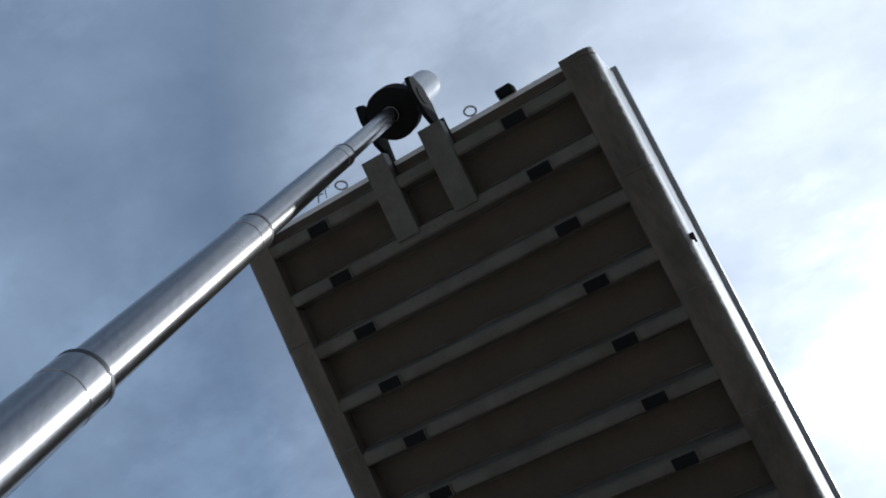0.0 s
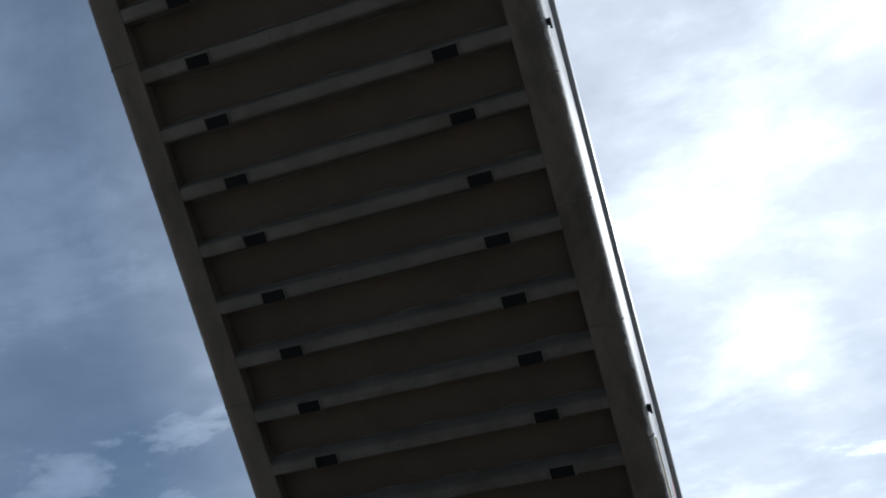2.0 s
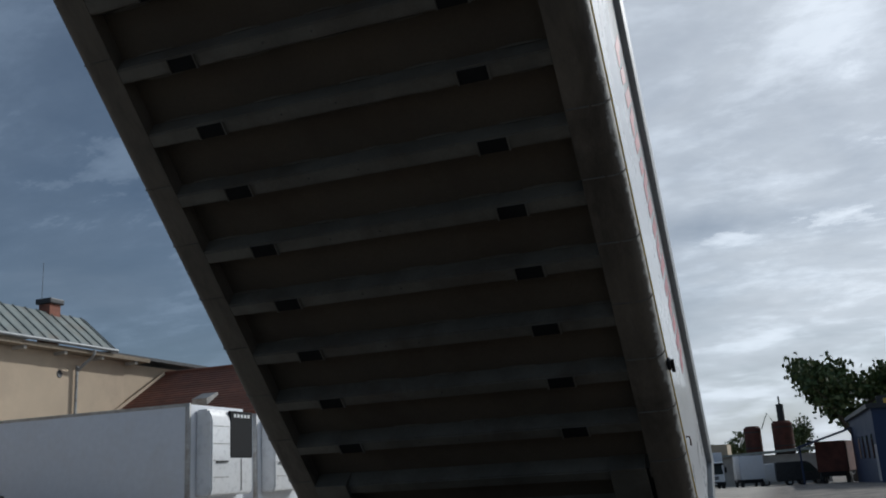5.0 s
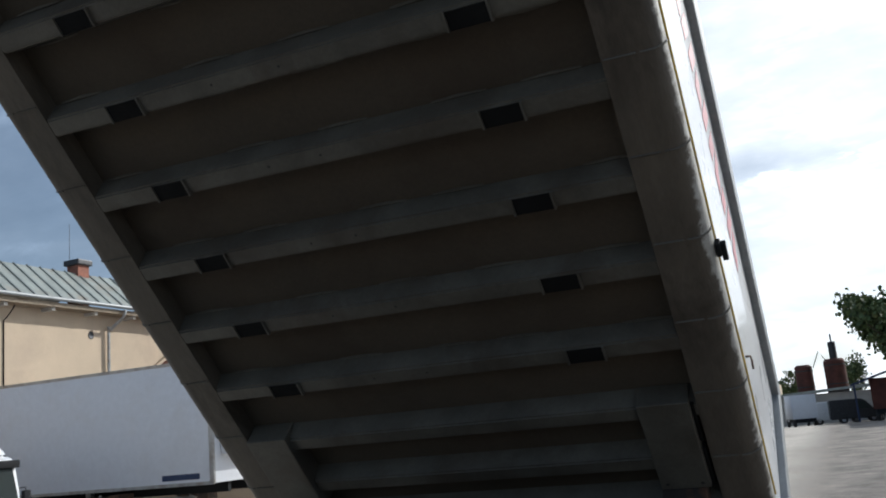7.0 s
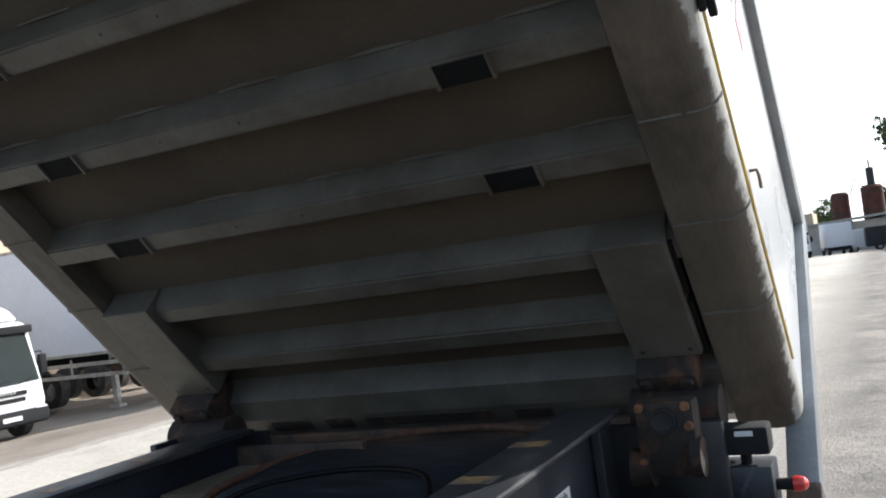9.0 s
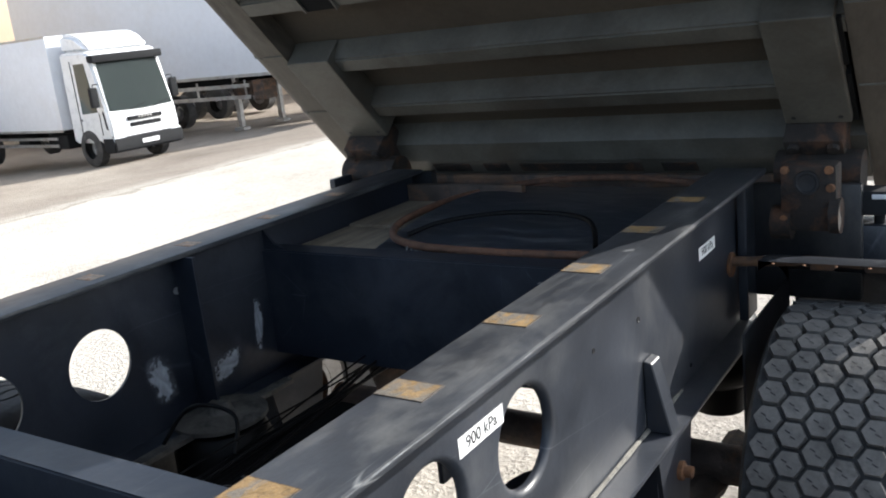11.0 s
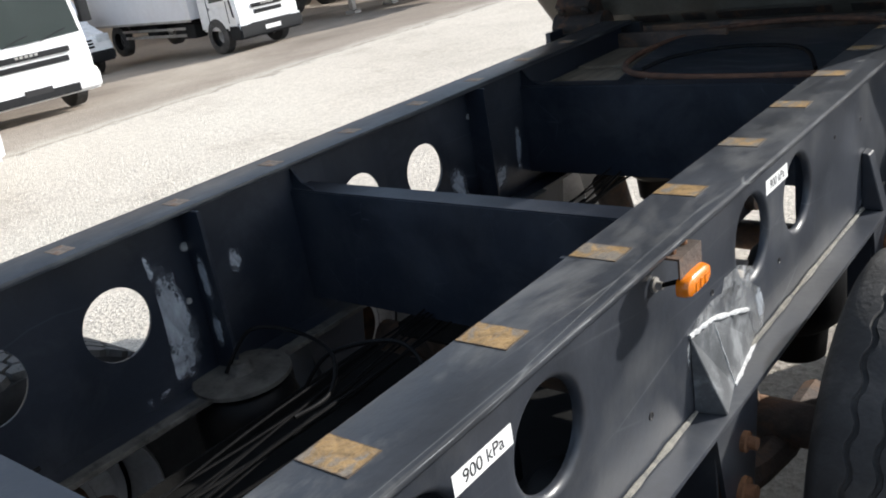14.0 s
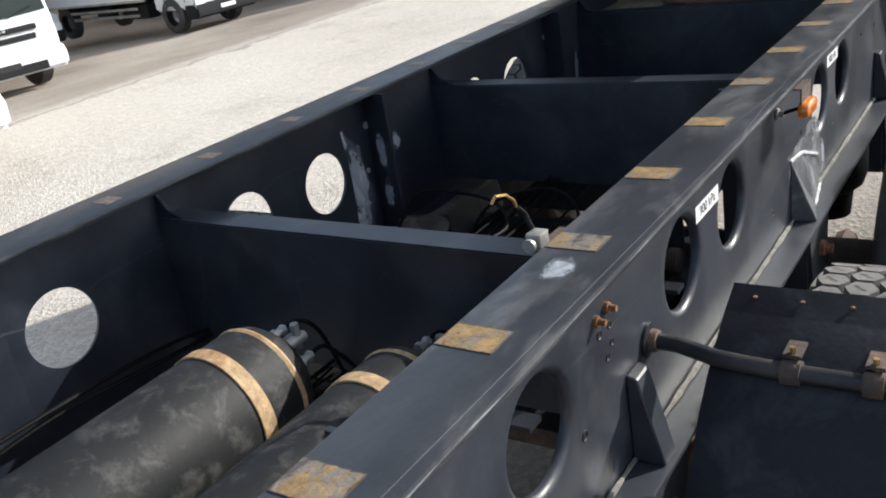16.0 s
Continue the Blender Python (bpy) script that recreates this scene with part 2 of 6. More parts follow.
def side_beam_material():
    """Brown road dirt below, rubbed to pale metal round the outer edge in a ragged line."""
    m = material("dirt_streaked_beam", (0.098, 0.082, 0.063), 0.65, var=0.3, scale=7, stain=(0.032, 0.025, 0.018), stain_amount=0.8, stain_scale=3.0, stretch=(1, 0.35, 1), bump=0.25)
    nt = m.node_tree
    b = nt.nodes["Principled BSDF"]
    old = b.inputs["Base Color"].links[0].from_socket
    tc = nt.nodes.new("ShaderNodeTexCoord")
    sep = nt.nodes.new("ShaderNodeSeparateXYZ")
    nt.links.new(tc.outputs["Object"], sep.inputs[0])
    n = node(nt, "ShaderNodeTexNoise", Scale=14.0, Detail=8.0, Roughness=0.72)
    w = node(nt, "ShaderNodeTexNoise", Scale=1.6, Detail=4.0, Roughness=0.6)
    for k in (n, w):
        nt.links.new(tc.outputs["Object"], k.inputs["Vector"])
    edge = maths(nt, "ADD", maths(nt, "ABSOLUTE", sep.outputs[0]), maths(nt, "ADD", maths(nt, "MULTIPLY", n.outputs[0], 0.07), maths(nt, "MULTIPLY", w.outputs[0], 0.10)))
    f = maths(nt, "DIVIDE", maths(nt, "SUBTRACT", edge, 1.283), 0.010, clamp=True)
    pale = ramp(nt, n.outputs[0], [(0.35, (0.27, 0.26, 0.23)), (0.65, (0.42, 0.41, 0.38))])
    nt.links.new(mix(nt, maths(nt, "MULTIPLY", f, 0.9), old, pale), b.inputs["Base Color"])
    return m


M["beam_dirty"] = side_beam_material()
M["rust_black"] = material("blackened_rust", (0.022, 0.017, 0.014), 0.8, var=0.5, scale=18, stain=(0.13, 0.055, 0.025), stain_amount=0.6, stain_scale=12, bump=0.4)
M["wall_white"] = material("white_body_paint", (0.74, 0.75, 0.76), 0.3, var=0.05, scale=2, stain=(0.52, 0.5, 0.46), stain_amount=0.35, coat=0.4, bump=0.04)
M["rail_grey"] = material("grey_top_rail", (0.26, 0.275, 0.285), 0.45, metal=0.2, var=0.15, bump=0.1)
M["yellow"] = material("yellow_strip", (0.72, 0.48, 0.08), 0.5, var=0.2, scale=14, stain=(0.4, 0.32, 0.2), stain_amount=0.6, stain_scale=10)
M["red"] = material("faded_red_paint", (0.48, 0.16, 0.19), 0.5, var=0.2)
M["chrome"] = material("polished_steel_tube", (0.34, 0.335, 0.335), 0.22, metal=1.0, var=0.12, scale=3, stain=(0.38, 0.36, 0.34), stain_amount=0.4,
                       stain_scale=3, bump=0.02, stretch=(1, 1, 0.25))
M["rubber"] = material("tyre_rubber", (0.040, 0.040, 0.041), 0.75, var=0.3, scale=9, stain=(0.11, 0.105, 0.10), stain_amount=0.5, stain_scale=5, bump=0.35, bump_scale=60)
M["tread"] = material("dusty_tread_rubber", (0.15, 0.143, 0.135), 0.85, var=0.25, scale=9, stain=(0.05, 0.048, 0.046), stain_amount=0.6, stain_scale=7, bump=0.3, bump_scale=70)
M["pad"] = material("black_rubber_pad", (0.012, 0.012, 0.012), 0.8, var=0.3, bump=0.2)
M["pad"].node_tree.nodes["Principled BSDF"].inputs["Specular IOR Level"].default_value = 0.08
M["rim"] = material("silver_rim", (0.55, 0.56, 0.58), 0.35, metal=0.7, var=0.15, stain=(0.3, 0.28, 0.26), stain_amount=0.5)
M["amber"] = glowing("amber_lens", (0.66, 0.175, 0.006))
M["redlens"] = glowing("red_lens", (0.70, 0.05, 0.04))
M["clearlens"] = glowing("clear_lens", (0.65, 0.68, 0.70))
M["sticker"] = material("white_sticker", (0.80, 0.81, 0.81), 0.45, var=0.05, bump=0.0)
M["ink"] = material("black_ink", (0.012, 0.012, 0.014), 0.5, var=0.1, bump=0.0)
M["cable"] = material("black_hose", (0.004, 0.004, 0.0045), 0.5, var=0.3, bump=0.1)
M["cable"].node_tree.nodes["Principled BSDF"].inputs["Specular IOR Level"].default_value = 0.15
M["zinc"] = material("zinc_fitting", (0.42, 0.42, 0.41), 0.45, metal=0.6, var=0.25, stain=(0.2, 0.15, 0.1), stain_amount=0.5)
M["brass"] = material("brass_fitting", (0.50, 0.33, 0.12), 0.4, metal=0.7, var=0.25)
M["tank"] = material("tank_paint", (0.014, 0.015, 0.016), 0.62, var=0.25, scale=5, stain=(0.20, 0.195, 0.185), stain_amount=0.22, stain_scale=17, bump=0.06)
M["tank"].node_tree.nodes["Principled BSDF"].inputs["Specular IOR Level"].default_value = 0.3
M["strap"] = material("dusty_strap", (0.44, 0.30, 0.16), 0.7, var=0.35, scale=30, stain=(0.22, 0.10, 0.04), stain_amount=0.7, stain_scale=12, bump=0.4)
M["truck_white"] = material("white_truck_paint", (0.78, 0.79, 0.80), 0.3, var=0.04, coat=0.5, bump=0.0, stain=(0.6, 0.59, 0.56), stain_amount=0.2)
M["box_white"] = material("white_box_panel", (0.74, 0.76, 0.80), 0.42, var=0.04, bump=0.03, stain=(0.62, 0.61, 0.6), stain_amount=0.3, stain_scale=0.8)
M["plastic"] = material("dark_plastic", (0.017, 0.018, 0.020), 0.8, var=0.2, bump=0.1)
M["plastic"].node_tree.nodes["Principled BSDF"].inputs["Specular IOR Level"].default_value = 0.2
M["plaster"] = material("beige_plaster", (0.56, 0.45, 0.33), 0.9, var=0.08, scale=0.6, stain=(0.42, 0.33, 0.25), stain_amount=0.5, stain_scale=0.35, bump=0.3, bump_scale=20)
M["roofmetal"] = material("grey_green_roof_sheet", (0.30, 0.33, 0.31), 0.5, metal=0.3, var=0.15, scale=1.2, stain=(0.30, 0.22, 0.15), stain_amount=0.4, stain_scale=0.7)
M["rooftile"] = material("red_brown_roof_tile", (0.21, 0.085, 0.055), 0.8, var=0.3, scale=2, random_tint=0.4, bump=0.3)
M["brick"] = material("chimney_brick", (0.30, 0.12, 0.08), 0.85, var=0.3, scale=5, bump=0.4)
M["darkmetal"] = material("dark_sheet_metal", (0.05, 0.052, 0.056), 0.5, metal=0.5, var=0.3)
M["old_rust"] = material("dark_red_rust", (0.10, 0.036, 0.026), 0.9, var=0.4, scale=1.5, bump=0.3)
M["blue"] = material("blue_cladding", (0.020, 0.040, 0.10), 0.6, var=0.12, scale=1.0)
M["bark"] = material("bark", (0.09, 0.065, 0.045), 0.9, var=0.3, scale=3, bump=0.6, bump_scale=12)
M["concrete"] = material("pale_concrete", (0.40, 0.38, 0.35), 0.85, var=0.15, scale=0.8, bump=0.3)
M["board"] = material("weathered_board", (0.27, 0.22, 0.16), 0.85, var=0.3, scale=5, stain=(0.12, 0.08, 0.05), stain_amount=0.6, stretch=(6, 1, 6))
M["sheet"] = material("scratched_dark_sheet", (0.050, 0.061, 0.080), 0.36, var=0.3, scale=5, stain=(0.22, 0.22, 0.22), stain_amount=0.55, stain_scale=6, stretch=(1, 5, 1), bump=0.1)


def leaf_material():
    m = bpy.data.materials.new("leaves")
    m.use_nodes = True
    nt = m.node_tree
    b = nt.nodes["Principled BSDF"]
    g = nt.nodes.new("ShaderNodeNewGeometry")
    c = ramp(nt, g.outputs["Random Per Island"], [(0.0, (0.035, 0.06, 0.015)), (0.6, (0.07, 0.11, 0.03)), (1.0, (0.13, 0.14, 0.045))])
    nt.links.new(c, b.inputs["Base Color"])
    b.inputs["Roughness"].default_value = 0.65
    return m


def ground_material():
    m = bpy.data.materials.new("gravel_yard")
    m.use_nodes = True
    nt = m.node_tree
    b = nt.nodes["Principled BSDF"]
    tc = nt.nodes.new("ShaderNodeTexCoord")
    broad = node(nt, "ShaderNodeTexNoise", Scale=0.16, Detail=7.0, Roughness=0.62, Distortion=0.5)
    patch = node(nt, "ShaderNodeTexNoise", Scale=0.7, Detail=10.0, Roughness=0.74, Distortion=0.25)
    stones = node(nt, "ShaderNodeTexVoronoi", Scale=38.0, Randomness=1.0)
    grit = node(nt, "ShaderNodeTexNoise", Scale=120.0, Detail=4.0, Roughness=0.7)
    for n in (broad, patch, stones, grit):
        nt.links.new(tc.outputs["Object"], n.inputs["Vector"])
    # three pavings: tan dirt darkened for shade under the lorries, a pale strip, grey-brown asphalt beyond the trailer
    sep = nt.nodes.new("ShaderNodeSeparateXYZ")
    nt.links.new(tc.outputs["Object"], sep.inputs[0])
    wander = maths(nt, "MULTIPLY", maths(nt, "SUBTRACT", patch.outputs[0], 0.5), 2.2)
    xw = maths(nt, "ADD", sep.outputs[0], wander)
    pale = ramp(nt, broad.outputs[0], [(0.34, (0.44, 0.40, 0.345)), (0.5, (0.52, 0.475, 0.415)), (0.68, (0.56, 0.52, 0.455))])
    tan = ramp(nt, broad.outputs[0], [(0.34, (0.17, 0.138, 0.11)), (0.5, (0.27, 0.23, 0.19)), (0.68, (0.36, 0.315, 0.262))])
    tar = ramp(nt, patch.outputs[0], [(0.38, (0.12, 0.106, 0.092)), (0.47, (0.19, 0.169, 0.148)), (0.54, (0.24, 0.214, 0.187)), (0.64, (0.33, 0.29, 0.245))])
    east = maths(nt, "DIVIDE", maths(nt, "ADD", xw, 0.6), 1.6, clamp=True)
    west = maths(nt, "DIVIDE", maths(nt, "SUBTRACT", -9.8, xw), 1.0, clamp=True)
    c = mix(nt, west, mix(nt, east, pale, tar), tan)
    c = mix(nt, maths(nt, "MULTIPLY", ramp(nt, patch.outputs[0], [(0.54, 0.0), (0.66, 1.0)]), 0.35), c, (0.27, 0.225, 0.18))
    # a ragged dark crack where the pale strip ends
    gap = maths(nt, "ABSOLUTE", maths(nt, "ADD", xw, 10.0))
    c = mix(nt, maths(nt, "MULTIPLY", ramp(nt, gap, [(0.0, 1.0), (0.12, 0.0)]), 0.55), c, (0.10, 0.085, 0.07))
    c = mix(nt, 0.55, c, mix(nt, 1.0, c, ramp(nt, stones.outputs["Color"], [(0.2, 0.72), (0.8, 1.18)]), "MULTIPLY"))
    c = mix(nt, 0.6, c, mix(nt, 1.0, c, ramp(nt, grit.outputs[0], [(0.35, 0.75), (0.65, 1.12)]), "MULTIPLY"))
    nt.links.new(c, b.inputs["Base Color"])
    b.inputs["Roughness"].default_value = 0.95
    bp = node(nt, "ShaderNodeBump", Strength=0.7, Distance=0.015)
    nt.links.new(maths(nt, "ADD", stones.outputs["Distance"], grit.outputs[0]), bp.inputs["Height"])
    nt.links.new(bp.outputs[0], b.inputs["Normal"])
    return m


def glass_material():
    m = bpy.data.materials.new("windscreen_glass")
    m.use_nodes = True
    b = m.node_tree.nodes["Principled BSDF"]
    b.inputs["Base Color"].default_value = (0.045, 0.06, 0.055, 1)
    b.inputs["Roughness"].default_value = 0.05
    b.inputs["Specular IOR Level"].default_value = 0.5
    return m


M["leaf"], M["ground"], M["glass"] = leaf_material(), ground_material(), glass_material()


# ---- mesh helpers ----
def box(bm, x0, x1, y0, y1, z0, z1, bevel=0.0, m=None):
    """A box with optional rounded edges."""
    r = bmesh.ops.create_cube(bm, size=1.0)
    vs = r["verts"]
    t = Matrix.Translation(((x0 + x1) / 2, (y0 + y1) / 2, (z0 + z1) / 2)) @ Matrix.Diagonal((x1 - x0, y1 - y0, z1 - z0, 1))
    bmesh.ops.transform(bm, matrix=t, verts=vs)
    if bevel:
        es = list({e for v in vs for e in v.link_edges})
        r = bmesh.ops.bevel(bm, geom=es, offset=bevel, segments=2, affect="EDGES", profile=0.6)
        vs = list({v for f in r["faces"] for v in f.verts} | {v for v in vs if v.is_valid})
    if m is not None:
        bmesh.ops.transform(bm, matrix=m, verts=[v for v in vs if v.is_valid])
    return bm


def prism(bm, outline, axis, a, b, m=None):
    """An outline in the two other axes, drawn out along axis from a to b."""
    def at(p, d):
        return {"x": (d, p[0], p[1]), "y": (p[0], d, p[1]), "z": (p[0], p[1], d)}[axis]
    lo = [bm.verts.new(at(p, a)) for p in outline]
    hi = [bm.verts.new(at(p, b)) for p in outline]
    n = len(outline)
    fs = [bm.faces.new(lo), bm.faces.new(hi[::-1])]
    for k in range(n):
        fs.append(bm.faces.new((lo[k], hi[k], hi[(k + 1) % n], lo[(k + 1) % n])))
    bmesh.ops.recalc_face_normals(bm, faces=fs)
    if m is not None:
        bmesh.ops.transform(bm, matrix=m, verts=lo + hi)
    return bm


def tube(bm, path, r, seg=10, caps=True):
    """A round bar along a path of points; r may be one radius or one a point."""
    path = [Vector(p) for p in path]
    rs = r if isinstance(r, (list, tuple)) else [r] * len(path)
    rings = []
    side = None
    for k, p in enumerate(path):
        d = (path[min(k + 1, len(path) - 1)] - path[max(k - 1, 0)])
        if d.length < 1e-7:
            d = path[-1] - path[0]
        d.normalize()
        if side is None:
            side = d.orthogonal().normalized()
        side = (side - d * side.dot(d)).normalized()
        other = d.cross(side)
        rings.append([bm.verts.new(p + (side * math.cos(2 * math.pi * j / seg) + other * math.sin(2 * math.pi * j / seg)) * rs[k]) for j in range(seg)])
    for a, b in zip(rings, rings[1:]):
        for j in range(seg):
            bm.faces.new((a[j], a[(j + 1) % seg], b[(j + 1) % seg], b[j]))
    if caps:
        bm.faces.new(rings[0][::-1])
        bm.faces.new(rings[-1])
    return bm


def lathe(bm, profile, seg=48, m=None, wave=None):
    """A profile of (x, radius) turned about the x axis; wave(k, angle) shifts point k sideways."""
    rings = []
    for j in range(seg):
        a = 2 * math.pi * j / seg
        rings.append([bm.verts.new((x + (wave(k, j) if wave else 0), r * math.cos(a), r * math.sin(a))) for k, (x, r) in enumerate(profile)])
    for j in range(seg):
        p, q = rings[j], rings[(j + 1) % seg]
        for k in range(len(profile) - 1):
            bm.faces.new((p[k], p[k + 1], q[k + 1], q[k]))
    bmesh.ops.recalc_face_normals(bm, faces=bm.faces[:])
    if m is not None:
        bmesh.ops.transform(bm, matrix=m, verts=[v for ring in rings for v in ring])
    return bm


def thing(name, label, category, m=None, group="", kind=""):
    ob = new(name)
    ob.empty_display_size = 0.1
    if m is not None:
        ob.matrix_world = m
    return tagged(ob, label, category, group, kind)


def part(name, bm, mat, parent=None, label="", smooth=False, kind=""):
    me = bpy.data.meshes.new(name)
    if smooth:
        for f in bm.faces:
            f.smooth = True
    bm.to_mesh(me)
    bm.free()
    me.materials.append(M[mat])
    if smooth:
        me.set_sharp_from_angle(angle=radians(38))
    ob = new(name, me)
    if parent is not None:
        ob.parent = parent
    return tagged(ob, label, kind=kind)


def share(name, data, parent, m):
    """One more part on the mesh of another."""
    ob = new(name, data)
    ob.parent = parent
    ob.matrix_local = m
    return ob


def solo(name, bm, mat, label, category, m=None, group="", kind="", smooth=False):
    ob = part(name, bm, mat, None, "", smooth)
    if m is not None:
        ob.matrix_world = m
    return tagged(ob, label, category, group, kind)


def B():
    return bmesh.new()


def sag(a, b, drop, n=10, wob=0.0, seed=0):
    """A hanging line of points from a to b."""
    rnd = random.Random(seed)
    a, b = Vector(a), Vector(b)
    out = []
    for k in range(n + 1):
        f = k / n
        p = a.lerp(b, f) - Vector((0, 0, drop * 4 * f * (1 - f)))
        if 0 < k < n:
            p += Vector((rnd.uniform(-wob, wob), rnd.uniform(-wob, wob), rnd.uniform(-wob, wob)))
        out.append(p)
    return out


def smooth_path(pts, n=8):
    """Round a rough path through its points."""
    P = [Vector(p) for p in pts]
    out = []
    for i in range(len(P) - 1):
        a, b, c, d = P[max(i - 1, 0)], P[i], P[i + 1], P[min(i + 2, len(P) - 1)]
        for k in range(n):
            t = k / n
            out.append(0.5 * ((2 * b) + (c - a) * t + (2 * a - 5 * b + 4 * c - d) * t * t + (3 * b - 3 * c + d - a) * t ** 3))
    return out + [P[-1]]


def words(name, text, size, mat, parent, m, label=""):
    """Lettering, as a flat mesh of its own."""
    cu = bpy.data.curves.new(name, "FONT")
    cu.body, cu.size, cu.align_x, cu.align_y, cu.extrude = text, size, "CENTER", "CENTER", 0.0003
    tmp = bpy.data.objects.new(name, cu)
    scene.collection.objects.link(tmp)
    bpy.context.view_layer.update()
    me = bpy.data.meshes.new_from_object(tmp.evaluated_get(bpy.context.evaluated_depsgraph_get()))
    bpy.data.objects.remove(tmp)
    bpy.data.curves.remove(cu)
    me.materials.clear()
    me.materials.append(M[mat])
    ob = new(name, me)
    ob.parent = parent
    ob.matrix_local = m
    return tagged(ob, label)


# ---- ground ----
GROUND = -0.095


def fall(x):
    """How far the yard drops towards the parked lorries."""
    return 0.05 * min(max(-9.5 - x, 0.0), 11.0)


def far_fall(y):
    """How far the yard drops towards its far end."""
    return 0.022 * min(max(y - 62.0, 0.0), 48.0)


def build_ground():
    bm = B()
    n, near, far = 90, 45.0, 900.0
    def coord(k):
        f = 2 * k / n - 1
        return math.copysign(abs(f) * near + abs(f) ** 9 * (far - near), f)
    grid = [[bm.verts.new((coord(i), coord(j) + 10, GROUND)) for j in range(n + 1)] for i in range(n + 1)]
    for row in grid:
        for v in row:
            if v.co.length < 60:
                v.co.z = GROUND + noise.noise(v.co * 0.35) * 0.03 - 0.012
            v.co.z -= fall(v.co.x) + far_fall(v.co.y)
    for i in range(n):
        for j in range(n):
            bm.faces.new((grid[i][j], grid[i + 1][j], grid[i + 1][j + 1], grid[i][j + 1]))
    solo("ground", bm, "ground", "pale dusty gravel yard with worn brown patches", "ground", kind="structure", smooth=True)


build_ground()

# ---- trailer chassis ----
ZT = 1.300      # top of the rails
ZB = 0.790      # top of the lower flange
RAIL = 0.650    # rail centre
Y0, Y1 = -5.35, 2.55
HOLES = [-1.27, -0.604, -0.252, 0.689, 1.023]
chassis = thing("trailer_chassis", "dark blue-grey steel tipper trailer chassis with worn rails", "trailer chassis")


def web(bm, x, t, holes, r, zc):
    """A plate in the y-z plane with round holes through it and a pressed lip round each."""
    seg = 40
    cells = sorted(holes)
    edges = [Y0]
    for h in cells:
        edges += [h - 0.135, h + 0.135]
    edges.append(Y1)
    for s, xx in ((1, x + t / 2), (-1, x - t / 2)):
        for k in range(0, len(edges), 2):
            q = [bm.verts.new((xx, yy, zz)) for yy, zz in ((edges[k], ZB), (edges[k + 1], ZB), (edges[k + 1], ZT - 0.012), (edges[k], ZT - 0.012))]
            bm.faces.new(q)
    lip = 0.012
    for h in cells:
        inner = []
        for s, xx in ((1, x + t / 2), (-1, x - t / 2)):
            outer_ring, ring = [], []
            corners = [math.atan2(dz, dy) % (2 * math.pi) for dy in (-0.135, 0.135) for dz in (ZB - zc, ZT - 0.012 - zc)]
            angles = sorted([2 * math.pi * (j + 0.5) / 40 for j in range(40)] + corners)
            seg = len(angles)
            for a in angles:
                c, sn = math.cos(a), math.sin(a)
                k = min(0.135 / max(abs(c), 1e-6), (ZT - 0.012 - zc) / sn if sn > 1e-6 else 9, (zc - ZB) / -sn if sn < -1e-6 else 9)
                outer_ring.append(bm.verts.new((xx, h + c * k, zc + sn * k)))
                ring.append([bm.verts.new((xx - dx, h + c * (r + dr), zc + sn * (r + dr))) for dr, dx in ((0.016, 0.0), (0.009, 0.002), (0.003, 0.007), (0.0, 0.014))] if s > 0
                            else [bm.verts.new((xx - 0.006, h + c * r, zc + sn * r))])
            for j in range(seg):
                j2 = (j + 1) % seg
                bm.faces.new((outer_ring[j], outer_ring[j2], ring[j2][0], ring[j][0]))
                for p in range(len(ring[0]) - 1):
                    bm.faces.new((ring[j][p], ring[j2][p], ring[j2][p + 1], ring[j][p + 1]))
            inner.append([v[-1] for v in ring])
        for j in range(seg):
            j2 = (j + 1) % seg
            bm.faces.new((inner[0][j], inner[0][j2], inner[1][j2], inner[1][j]))
    for yy in (Y0, Y1):
        bm.faces.new([bm.verts.new(p) for p in ((x - t / 2, yy, ZB), (x + t / 2, yy, ZB), (x + t / 2, yy, ZT - 0.012), (x - t / 2, yy, ZT - 0.012))])
    bmesh.ops.remove_doubles(bm, verts=bm.verts[:], dist=0.0002)
    bmesh.ops.recalc_face_normals(bm, faces=bm.faces[:])
    bm.normal_update()
    for f in bm.faces:
        f.smooth = abs(f.normal.x) < 0.985
        if not f.smooth and (f.calc_center_median().x - x) * f.normal.x < 0:
            f.normal_flip()


